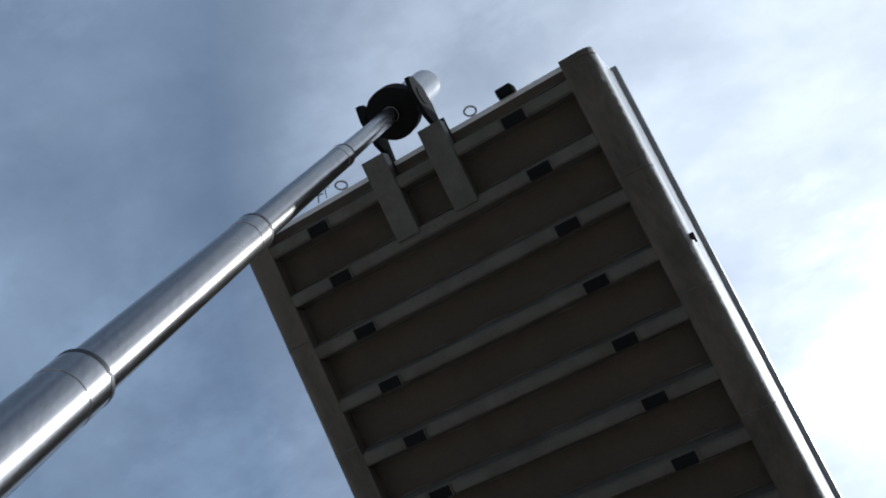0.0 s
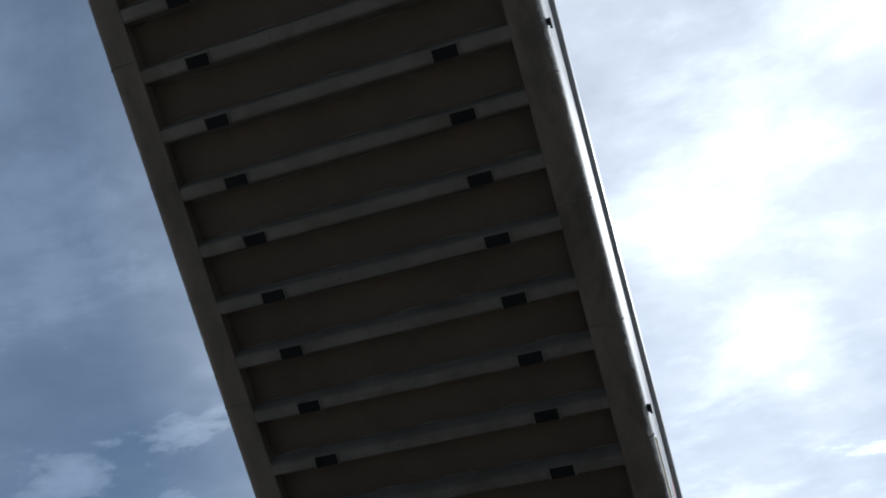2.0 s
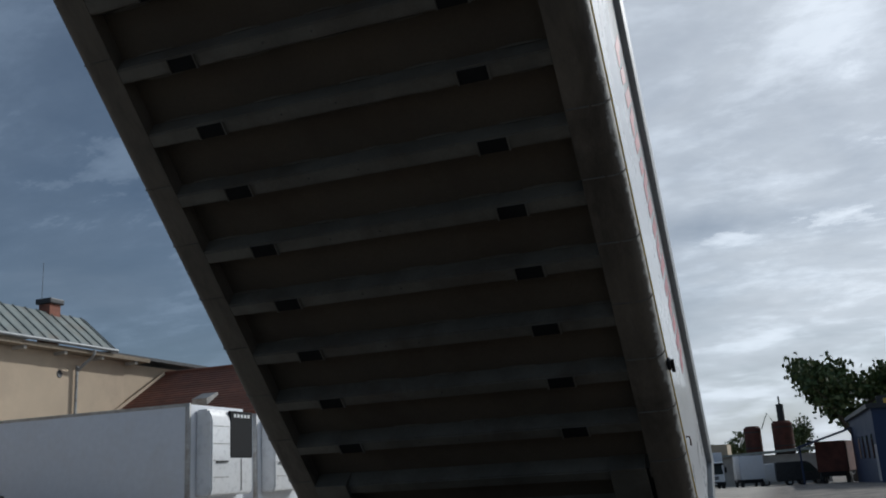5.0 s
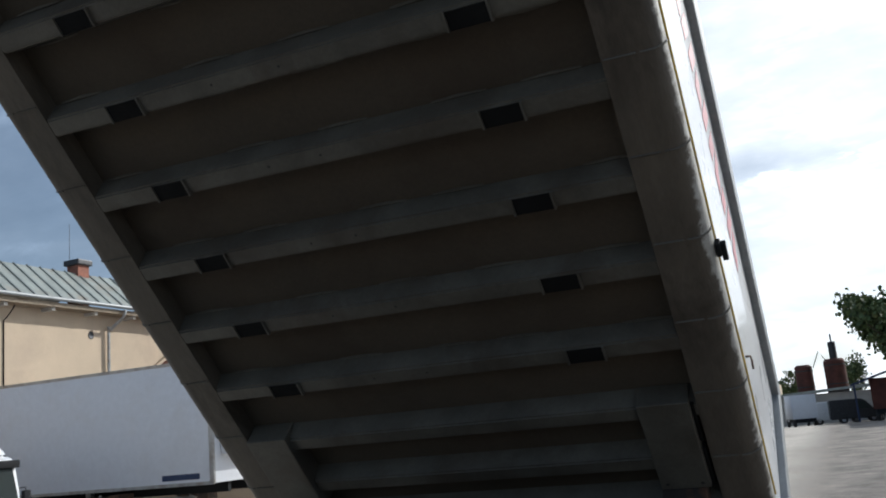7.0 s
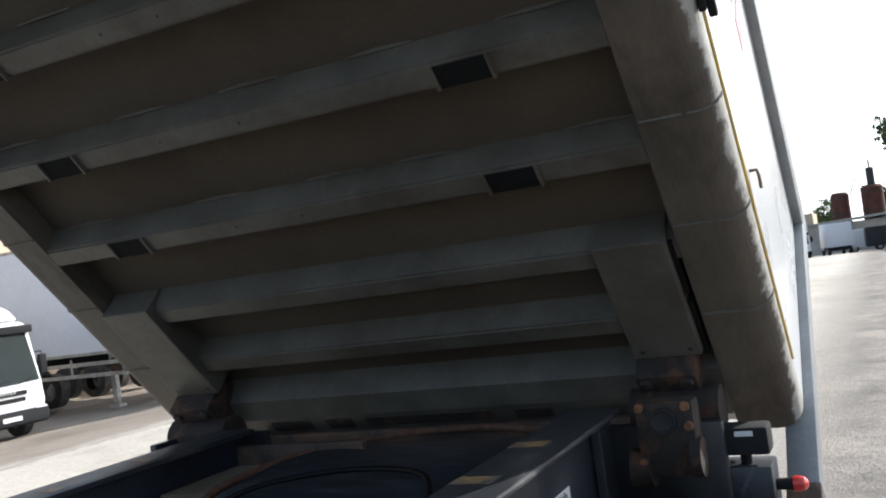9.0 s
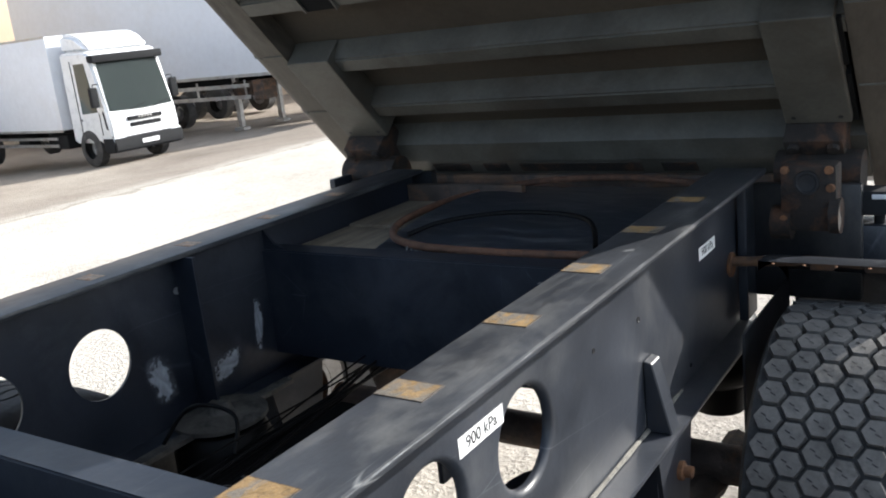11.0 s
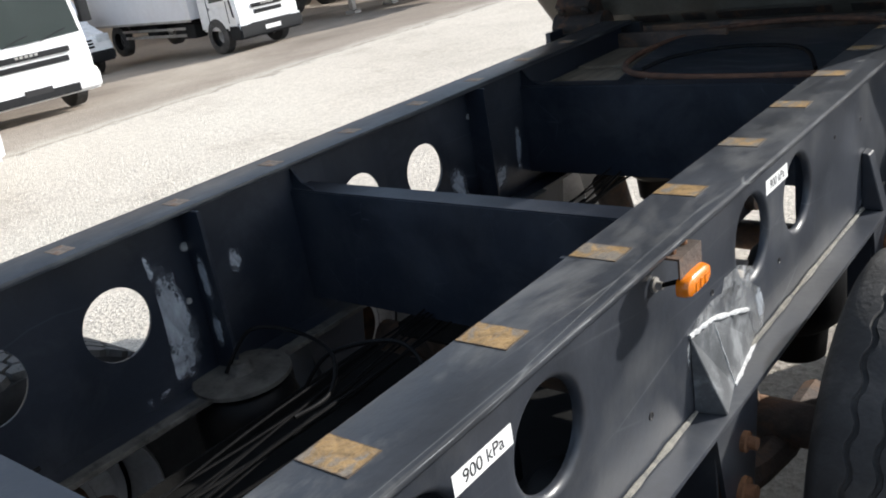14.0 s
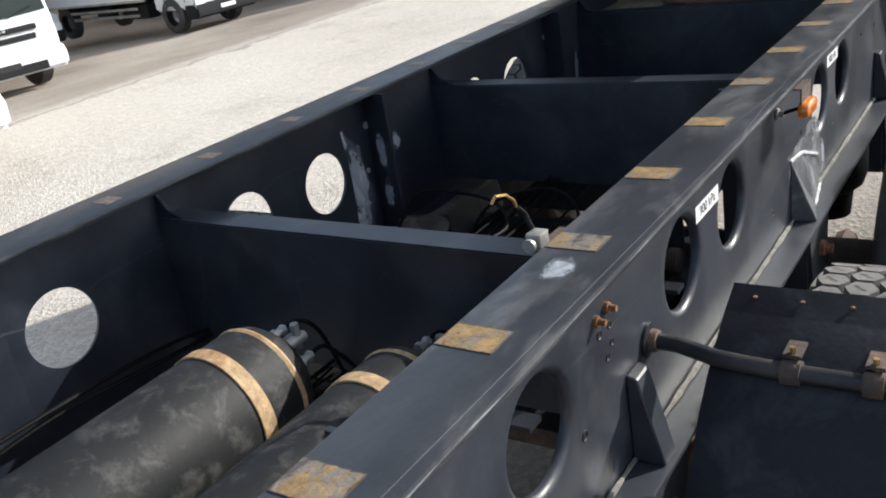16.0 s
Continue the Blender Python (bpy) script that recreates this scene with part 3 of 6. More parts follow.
def build_rail(side):
    xc = RAIL * side
    bm = B()
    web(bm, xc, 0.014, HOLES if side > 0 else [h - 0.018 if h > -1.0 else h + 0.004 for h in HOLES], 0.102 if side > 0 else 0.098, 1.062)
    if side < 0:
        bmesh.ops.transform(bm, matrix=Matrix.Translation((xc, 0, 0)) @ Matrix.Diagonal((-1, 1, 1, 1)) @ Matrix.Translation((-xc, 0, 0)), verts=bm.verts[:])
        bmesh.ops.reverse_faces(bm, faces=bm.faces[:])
    # the far rail takes the paint copy darkened for shade
    w = part("rail_web", bm, "paint" if side > 0 else "paint_shaded", chassis)
    w.data.set_sharp_from_angle(angle=radians(32))
    bm = B()
    fa, fb = sorted((0.585 * side, 0.746 * side))
    box(bm, fa, fb, Y0, Y1, ZT - 0.018, ZT, 0.0075)
    part("top_flange", bm, "flange", chassis, "dark painted flange with rubbed edges", smooth=True)
    bm = B()
    box(bm, xc - 0.085, xc + 0.085, Y0, 2.52, ZB - 0.014, ZB, 0.004)
    part("bottom_flange", bm, "paint" if side > 0 else "paint_shaded", chassis, smooth=True)
    # weld seam along the foot of the web
    bm = B()
    rnd = random.Random(3)
    pts = [(xc + 0.012 * side, Y0 + k * 0.05, ZB + 0.004) for k in range(int((1.98 - Y0) / 0.05))]
    tube(bm, pts, [0.006 + rnd.uniform(-0.002, 0.003) for _ in pts], 6)
    part("weld_seam", bm, "seam", chassis, "dusty weld seam", smooth=True)


build_rail(1)
build_rail(-1)

# wear plates on top of both rails
bm = B()
box(bm, -0.048, 0.048, -0.033, 0.033, 0.0, 0.0016, 0.0007)
first = part("wear_plate", bm, "plate", chassis, "rubbed rusty wear plate")
first.location = (RAIL - 0.012, 0, ZT)
other = None
k = 0
for side in (1, -1):
    for j in range(-11, 7):
        if side == 1 and j == 0:
            continue
        if side == -1 and other is None:
            bm = B()
            box(bm, -0.036, 0.030, -0.024, 0.024, 0.0, 0.0012, 0.0005)
            other = part("wear_plate", bm, "plate_pale", chassis, "scuffed pale and orange wear patch")
            other.location = (-RAIL, j * 0.346, ZT)
            continue
        share("wear_plate", first.data if side == 1 else other.data, chassis, pose(RAIL * side - 0.012 * (side == 1), j * 0.346, ZT, 0, 0, random.uniform(-1.5, 1.5)))

# cross beams between the rails
XB = [-4.80, -3.50, -2.19, -0.875, 0.435, 1.715]
for y in XB:
    bm = B()
    prism(bm, [(y - 0.048, 1.205), (y + 0.035, 1.205), (y + 0.035, 1.193), (y - 0.036, 1.193), (y - 0.036, 0.86), (y + 0.035, 0.86), (y + 0.035, 0.848), (y - 0.048, 0.848)],
          "x", -RAIL + 0.007, RAIL - 0.007)
    bmesh.ops.bevel(bm, geom=[e for e in bm.edges if all(abs(v.co.z - 1.205) < 1e-4 for v in e.verts)], offset=0.004, segments=2, affect="EDGES")
    # shade between the rails is in this paint's colour
    part("cross_beam", bm, "paint_shaded", chassis)
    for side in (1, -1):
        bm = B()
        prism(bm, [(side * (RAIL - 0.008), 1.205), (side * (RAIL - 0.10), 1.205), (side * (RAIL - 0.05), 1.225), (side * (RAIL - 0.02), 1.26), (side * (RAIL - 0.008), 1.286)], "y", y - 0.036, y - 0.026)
        part("corner_gusset", bm, "paint_shaded", chassis)

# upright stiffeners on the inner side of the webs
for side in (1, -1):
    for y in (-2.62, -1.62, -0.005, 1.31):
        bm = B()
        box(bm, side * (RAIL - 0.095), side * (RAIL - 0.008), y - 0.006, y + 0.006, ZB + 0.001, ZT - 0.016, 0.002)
        part("stiffener", bm, "paint_shaded", chassis)


def outrigger(y0, y1):
    """A short tapered bracket on the outer web over a suspension hanger."""
    x0, x1, zb, zt = RAIL + 0.008, RAIL + 0.075, ZB + 0.001, 0.968
    bm = B()
    prism(bm, [(x0, zb), (x1, zb), (x0 + 0.022, zt + 0.01), (x0, zt + 0.016)], "y", y0, y1)
    bmesh.ops.bevel(bm, geom=bm.edges[:], offset=0.003, segments=1, affect="EDGES")
    return bm


def folded_outrigger():
    """A bracket of folded plate: an upright front and two faces that run back into the web."""
    x, zb = RAIL + 0.0078, ZB + 0.001
    top = [(x, 0.300, 0.982), (x + 0.004, 0.415, 0.972), (x, 0.632, 0.895)]
    foot = [(x + 0.070, 0.318, zb), (x + 0.036, 0.445, zb), (x + 0.002, 0.672, zb)]
    bm = B()
    a = [bm.verts.new(p) for p in top]
    b = [bm.verts.new(p) for p in foot]
    back = [bm.verts.new(p) for p in ((x, 0.300, zb), (x, 0.672, zb))]
    bm.faces.new((a[0], b[0], back[0]))
    bm.faces.new((a[0], a[1], b[1], b[0]))
    bm.faces.new((a[1], a[2], b[2], b[1]))
    bm.faces.new((back[0], b[0], b[1], b[2], back[1]))
    bm.faces.new((a[0], back[0], back[1], a[2], a[1]))
    bm.faces.new((a[2], back[1], b[2]))
    bmesh.ops.recalc_face_normals(bm, faces=bm.faces[:])
    bmesh.ops.bevel(bm, geom=bm.edges[:], offset=0.002, segments=1, affect="EDGES")
    return bm, top, foot


bm, weld_top, weld_foot = folded_outrigger()
folded = part("outrigger", bm, "scuffed", chassis, "folded bracket with scuffed paint and bright welds")
for pts, thick in ((weld_top, 0.0055), (weld_foot[1:], 0.005), ((weld_top[1], weld_foot[1]), 0.0016)):
    bm = B()
    rr = random.Random(4)
    path = []
    for p, q in zip(pts, pts[1:]):
        path += [Vector(p).lerp(Vector(q), k / 14) + Vector((rr.uniform(-0.0012, 0.0012), 0, rr.uniform(-0.0012, 0.0012))) for k in range(15)][:15 if q == pts[-1] else 14]
    tube(bm, path, [thick * rr.uniform(0.75, 1.35) for _ in path], 6)
    part("ground_weld", bm, "bright_weld", folded, "bright ground weld", smooth=True)
for y in (-0.925, 1.655):
    part("outrigger", outrigger(y - 0.02, y + 0.04), "paint", chassis)

# hanger brackets below the rails with bolts
for side in (1, -1):
    for y in (-0.93, 0.40, 1.68):
        bm = B()
        x = RAIL * side
        prism(bm, [(y - 0.13, ZB - 0.015), (y + 0.13, ZB - 0.015), (y + 0.07, 0.46), (y - 0.07, 0.46)], "x", x + 0.055, x + 0.067)
        prism(bm, [(y - 0.13, ZB - 0.015), (y + 0.13, ZB - 0.015), (y + 0.07, 0.46), (y - 0.07, 0.46)], "x", x - 0.067, x - 0.055)
        box(bm, x - 0.055, x + 0.055, y - 0.115, y - 0.105, 0.50, ZB - 0.015)
        hanger = part("hanger_bracket", bm, "paint", chassis)
        for yy, zz, r in ((y + 0.02, 0.66, 0.026), (y, 0.53, 0.04)):
            bm = B()
            lathe(bm, [(0, 0.0), (0, r), (0.012, r), (0.014, r * 0.62), (0.034, r * 0.6), (0.036, 0)], 12, Matrix.Translation((x + 0.067 if side > 0 else x - 0.067, yy, zz)) @ pose(0, 0, 0, 0, 0, 0 if side > 0 else 180))
            part("bolt", bm, "rust", hanger, "rusty bolt head", smooth=True)

# bolts and small holes in the outer web
for y, z in ((-1.000, 1.159), (-1.046, 1.154)):
    bm = B()
    lathe(bm, [(0, 0), (0, 0.011), (0.008, 0.011), (0.008, 0.007), (0.022, 0.006), (0.023, 0)], 10, Matrix.Translation((RAIL + 0.007, y, z)))
    part("bolt", bm, "rust", chassis, "rusty bolt", smooth=True)
for y, z, r in ((-1.035, 1.12, 0.007), (-0.992, 1.119, 0.006), (-0.988, 1.082, 0.006), (-1.01, 1.062, 0.006), (0.43, 1.03, 0.006), (0.36, 0.86, 0.006), (1.35, 1.12, 0.005),
                (1.62, 1.10, 0.006), (0.10, 0.90, 0.007), (-1.13, 0.97, 0.008), (0.86, 0.93, 0.006), (2.0, 0.83, 0.005)):
    bm = B()
    lathe(bm, [(0.0, 0), (0.0006, r * 0.9), (0.0018, r * 1.05), (0.0018, r * 1.3), (0, r * 1.4)], 12, Matrix.Translation((RAIL + 0.0072, y, z)))
    part("web_hole", bm, "ink", chassis)
for y, z, r in ((-0.02, 1.18, 0.013), (-0.05, 1.03, 0.009), (1.30, 1.18, 0.011), (1.33, 1.02, 0.009), (-1.5, 1.0, 0.008)):
    bm = B()
    lathe(bm, [(0.0, 0), (0.002, r * 0.5), (0.004, r * 0.55), (0.004, r), (0, r)], 12, Matrix.Translation((-RAIL + 0.0072, y, z)))
    part("web_bolt", bm, "zinc", chassis)

# lettered stickers
for y, zs in ((-0.436, 1.137), (0.862, 1.154), (2.188, 1.128)):
    bm = B()
    box(bm, -0.078, 0.078, -0.019, 0.019, 0, 0.0008)
    st = part("sticker", bm, "sticker", chassis, "white tyre pressure sticker with black lettering")
    st.matrix_local = Matrix(((0, 0, 1, RAIL + 0.0072), (1, 0, 0, y), (0, 1, 0, zs), (0, 0, 0, 1)))
    words("lettering", "900 kPa", 0.034, "ink", st, pose(0, 0, 0.0011))


# ---- wheels ----
def tyre_profile():
    return [(-0.135, 0.292), (-0.150, 0.33), (-0.180, 0.40), (-0.190, 0.45), (-0.186, 0.49), (-0.172, 0.515), (-0.150, 0.527)]


def rib_tyre():
    prof = tyre_profile()
    grooves = (-0.092, -0.031, 0.031, 0.092)
    tags = [0] * len(prof)
    for g in grooves:
        for dx, dr in ((-0.0075, 0), (-0.005, -0.011), (0.005, -0.011), (0.0075, 0)):
            prof.append((g + dx, 0.533 + dr - 0.10 * g * g))
            tags.append(1)
    prof += [(-x, r) for x, r in tyre_profile()[::-1]]
    tags += [0] * 7
    seg = 132
    bm = B()
    lathe(bm, prof, seg, wave=lambda k, j: (0.006 if (j // 2) % 2 else -0.006) if tags[k] else 0)
    return bm


def block_tyre():
    prof = tyre_profile()
    prof = prof[:-1] + [(-0.165, 0.510), (-0.08, 0.512), (0.08, 0.512), (0.165, 0.510)] + [(-x, r) for x, r in prof[::-1][1:]]
    bm = B()
    lathe(bm, prof, 96)
    return bm


def tread_blocks():
    """Six-sided tread blocks in staggered rows."""
    bm = B()
    cut = B()
    rows, count = 5, 46
    for i in range(rows):
        x = (i - 2) * 0.0635
        for j in range(count):
            a0 = 2 * math.pi * (j + 0.5 * (i % 2)) / count
            size = 0.0418
            k2 = size / 0.53
            hexagon = [(-1.0, 0), (-0.5, -0.866), (0.5, -0.866), (1.0, 0), (0.5, 0.866), (-0.5, 0.866)]
            top, bot = [], []
            for dx, da in hexagon:
                for r, lst, g in ((0.534 - 0.10 * x * x, top, 0.82), (0.503, bot, 0.90)):
                    a = a0 + da * k2 * g
                    lst.append(bm.verts.new((x + dx * size * g, r * math.cos(a), r * math.sin(a))))
            bm.faces.new(top)
            for k in range(6):
                bm.faces.new((bot[k], bot[(k + 1) % 6], top[(k + 1) % 6], top[k]))
            # a small cut in each block
            r = 0.5348 - 0.10 * x * x
            for da, dx in ((-0.2, -0.22), (0.12, 0.1)):
                vs = []
                for ex, ea in ((-0.16, -0.05), (0.16, 0.10), (0.16, 0.18), (-0.16, 0.03)):
                    a = a0 + (da + ea) * k2
                    vs.append(cut.verts.new((x + (dx + ex) * size, r * math.cos(a), r * math.sin(a))))
                cut.faces.new(vs)
    bmesh.ops.delete(bm, geom=[v for v in bm.verts if not v.link_faces], context="VERTS")
    bmesh.ops.recalc_face_normals(bm, faces=bm.faces[:])
    return bm, cut


def wheel(kind, m):
    """A wheel of the chassis: the tyre with its tread, rim, hub and nuts."""
    w = part("wheel", rib_tyre() if kind == "rib" else block_tyre(), "rubber", chassis, "worn black %s tyre on a silver rim" % ("ribbed" if kind == "rib" else "block-tread"), smooth=True)
    w.matrix_local = m
    t = w
    if kind != "rib":
        blocks, cuts = tread_blocks()
        part("tread", blocks, "tread", w, kind="stuff")
        part("tread_cut", cuts, "ink", w, kind="stuff")
    bm = B()
    for x, r in ((0.186, 0.47), (0.181, 0.38)):
        lathe(bm, [(x - 0.006, r - 0.007), (x + 0.004, r - 0.003), (x + 0.004, r + 0.003), (x - 0.006, r + 0.007)], 72)
    part("sidewall_ring", bm, "rubber", t, smooth=True)
    bm = B()
    lathe(bm, [(0.145, 0.298), (0.160, 0.296), (0.163, 0.285), (0.150, 0.276), (0.11, 0.268), (0.03, 0.255), (-0.02, 0.235), (-0.045, 0.19), (-0.03, 0.15), (-0.025, 0.11)], 72)
    lathe(bm, [(-0.145, 0.298), (-0.163, 0.285), (-0.11, 0.268), (-0.02, 0.25)], 48)
    part("rim", bm, "rim", w, "silver painted steel rim", smooth=True)
    bm = B()
    lathe(bm, [(-0.03, 0.13), (0.02, 0.125), (0.06, 0.10), (0.10, 0.095), (0.115, 0.08), (0.118, 0.0)], 32)
    part("hub", bm, "rusty_dark", w, "dusty dark hub", smooth=True)
    for j in range(10):
        a = 2 * math.pi * j / 10
        bm = B()
        lathe(bm, [(-0.03, 0.016), (0.012, 0.016), (0.014, 0.008), (0.03, 0.008), (0.031, 0)], 6, Matrix.Translation((0, 0.168 * math.cos(a), 0.168 * math.sin(a))))
        part("wheel_nut", bm, "zinc", w)
    return w


AXLES, WZ = [-0.44, 0.87, 2.18], 0.432
w_block = wheel("block", pose(1.045, AXLES[0], WZ))
w_rib = wheel("rib", pose(1.045, AXLES[1], WZ, 17))
copy_thing(w_block, pose(1.045, AXLES[2], WZ, 11))
for y, src in zip(AXLES, (w_block, w_rib, w_block)):
    copy_thing(src, pose(-1.045, y, WZ, 5, 0, 180))


def fender(y, a0, a1, label, r=0.66, w0=0.80, w1=1.235):
    """A mudguard arc; angles from the top, positive to the front."""
    f = thing("mudguard", label, "mudguard", None, "mudguards")
    bm = B()
    n = 14
    ring = []
    for k in range(n + 1):
        a = radians(a0 + (a1 - a0) * k / n)
        ring.append([bm.verts.new((x, y - math.sin(a) * rr, WZ + math.cos(a) * rr)) for x, rr in
                     ((w0, r - 0.03), (w0, r), (w1 - 0.03, r), (w1 - 0.008, r - 0.008), (w1, r - 0.03), (w1, r - 0.07))])
    for p, q in zip(ring, ring[1:]):
        for k in range(5):
            bm.faces.new((p[k], q[k], q[k + 1], p[k + 1]))
    geom = bm.faces[:]
    bmesh.ops.solidify(bm, geom=geom, thickness=0.004)
    part("guard_panel", bm, "guard", f, smooth=True)
    a = radians(a0)
    for k in range(5):
        bm = B()
        x = w0 + 0.05 + (w1 - w0 - 0.1) * k / 4
        lathe(bm, [(0, 0.005), (0.002, 0.0045), (0.003, 0)], 8, Matrix.Translation((x, y - math.sin(a + 0.05) * (r + 0.003), WZ + math.cos(a + 0.05) * (r + 0.003))) @ pose(0, 0, 0, 0, -90, 0))
        part("rivet", bm, "rust", f)
    return f


front_guard = fender(AXLES[0], 21, 105, "black riveted mudguard panel clamped to a bent tube", 0.688, 0.79, 1.24)
rear_guard = fender(AXLES[2], -2, -100, "dark mudguard arched over the rear wheel")

# dark panel added to hide bright ground between rail end and wheel
bm = B()
box(bm, 0.798, 0.806, 2.02, 2.57, 0.48, 0.93, 0.003)
part("inner_skirt", bm, "black", rear_guard, "dark panel added to cover the bright gap by the rail end")

# bent support tube with clamps
st = thing("guard_tube", "black bent support tube with rusty clamps", "support tube")
bm = B()
tube(bm, [(0.655, -0.828, 1.0), (0.72, -0.83, 1.0), (0.76, -0.84, 0.998), (0.80, -0.85, 0.995), (0.86, -0.852, 0.992), (0.95, -0.853, 0.99), (1.10, -0.853, 0.99), (1.21, -0.853, 0.99)], 0.017, 12)
part("tube", bm, "black", st, smooth=True)
bm = B()
lathe(bm, [(0, 0.0), (0, 0.036), (0.007, 0.036), (0.009, 0.024), (0.009, 0)], 20, Matrix.Translation((RAIL + 0.0075, -0.828, 1.0)))
part("flange_disc", bm, "black", st, "dark mounting disc", smooth=True)
bm = B()
lathe(bm, [(0, 0.024), (0.014, 0.022), (0.016, 0.017)], 16, Matrix.Translation((RAIL + 0.016, -0.828, 1.0)))
part("rust_collar", bm, "rusty_dark", st, "rusty collar", smooth=True)
for x in (0.938, 1.075):
    bm = B()
    lathe(bm, [(-0.017, 0.017), (-0.017, 0.024), (0.017, 0.024), (0.017, 0.017)], 16, Matrix.Translation((x, -0.853, 0.99)))
    box(bm, x - 0.016, x + 0.016, -0.858, -0.80, 0.945, 0.951)
    box(bm, x - 0.016, x + 0.016, -0.85, -0.795, 1.018, 1.024)
    c = part("clamp", bm, "rusty_dark", st, "rusty clamp", smooth=True)
    bm = B()
    tube(bm, [(x, -0.84, 0.93), (x, -0.84, 1.036)], 0.006, 6)
    part("clamp_bolt", bm, "brass", c)

# axles, air springs and trailing arms
for y in AXLES:
    ax = thing("axle", "dusty dark tubular trailer axle with air springs", "axle", None, "axles")
    bm = B()
    tube(bm, [(-0.86, y, WZ), (0.86, y, WZ)], 0.063, 16)
    part("axle_tube", bm, "rusty_dark", ax, smooth=True)
    for side in (1, -1):
        x = RAIL * side
        bm = B()
        tube(bm, [(x, y - 0.47, 0.50), (x, y - 0.2, 0.40), (x, y, 0.36), (x, y + 0.30, 0.36)], [0.05, 0.045, 0.05, 0.045], 8)
        part("trailing_arm", bm, "rusty_dark", ax, smooth=True)
        bm = B()
        lathe(bm, [(0.36, 0), (0.36, 0.11), (0.345, 0.13), (0.29, 0.15), (0.18, 0.15), (0.13, 0.135), (0.10, 0.10), (0, 0.09), (0, 0)], 28, Matrix.Translation((x - 0.10 * side, y + 0.43, 0.42)) @ pose(0, 0, 0, 0, -90, 0))
        part("air_spring", bm, "cable", ax, "black rubber air spring", smooth=True)
        bm = B()
        tube(bm, [(x - 0.13 * side, y + 0.02, 0.36), (x - 0.13 * side, y - 0.10, 0.68)], 0.075, 14)
        part("brake_chamber", bm, "rusty_dark", ax, "dusty brake chamber", smooth=True)


# ---- tipping body ----
TH, STEP = 0.8089, 0.345
BODY = Matrix(((1, 0, 0, -0.02), (0, math.cos(TH), math.sin(TH), -1.8777), (0, -math.sin(TH), math.cos(TH), 6.2149), (0, 0, 0, 1)))
body = thing("tipper_body", "raised white tipper body with a dusty ribbed metal underside", "tipper body", BODY)
U0, U1, HALF, WALL = -0.13, 7.02, 1.218, 1.05

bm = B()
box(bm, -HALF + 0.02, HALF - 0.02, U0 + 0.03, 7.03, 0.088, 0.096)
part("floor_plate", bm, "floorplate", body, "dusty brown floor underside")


def crossbeam(u, a, b, m="alu"):
    """A hat-shaped beam across the floor, from x a to b."""
    bm = B()
    prism(bm, [(u - 0.062, 0.0875), (u - 0.040, 0.0), (u + 0.030, 0.0), (u + 0.052, 0.0875)], "x", a, b)
    bmesh.ops.bevel(bm, geom=[e for e in bm.edges if all(abs(v.co.z) < 1e-5 for v in e.verts)], offset=0.007, segments=2, affect="EDGES")
    return bm


IN = 1.03
for i in range(0, 18):
    u = i * STEP + (0.02 if i == 0 else 0)
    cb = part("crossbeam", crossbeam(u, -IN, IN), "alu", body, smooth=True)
    for s in (1, -1):
        x = s * 0.671
        bm = B()
        box(bm, x - 0.068, x + 0.068, u - 0.030, u + 0.034, -0.0035, 0.02, 0.002)
        part("rubber_pad", bm, "pad", cb, "black rubber rest pad")
        for xx in (x - 0.077, x + 0.069):
            bm = B()
            box(bm, xx, xx + 0.008, u - 0.034, u + 0.036, -0.010, 0.02, 0.002)
            part("pad_holder", bm, "alu", cb)
    # thin stitch welds on the floor side of the beam
    bm = B()
    rnd = random.Random(i)
    for x in (-0.85, -0.35, 0.05, 0.45, 0.88):
        x += rnd.uniform(-0.08, 0.08)
        tube(bm, [(x - 0.10, u - 0.066, 0.084), (x, u - 0.068, 0.084), (x + 0.10, u - 0.066, 0.084)], [0.003, 0.006, 0.003], 6)
        tube(bm, [(x - 0.10, u + 0.055, 0.084), (x, u + 0.057, 0.084), (x + 0.10, u + 0.055, 0.084)], [0.003, 0.006, 0.003], 6)
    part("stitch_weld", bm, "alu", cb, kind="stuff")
    for x in (rnd.uniform(-0.02, 0.02), rnd.uniform(-0.3, -0.2)):
        bm = B()
        lathe(bm, [(0, 0.005), (-0.0005, 0)], 8, Matrix.Translation((x, u - 0.005, -0.0008)) @ pose(0, 0, 0, 0, -90, 0))
        part("drain_hole", bm, "ink", cb)
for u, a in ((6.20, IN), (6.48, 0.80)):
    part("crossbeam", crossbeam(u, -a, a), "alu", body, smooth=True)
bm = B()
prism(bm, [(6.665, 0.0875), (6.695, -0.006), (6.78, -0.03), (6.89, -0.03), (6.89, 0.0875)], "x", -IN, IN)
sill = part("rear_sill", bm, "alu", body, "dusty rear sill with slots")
for a, b in ((-0.68, -0.50), (-0.43, -0.32), (-0.26, 0.25), (0.33, 0.46)):
    bm = B()
    box(bm, a, b, 6.80, 6.85, -0.0335, -0.0295)
    part("slot", bm, "rust_black", sill, "dark rusty slot")

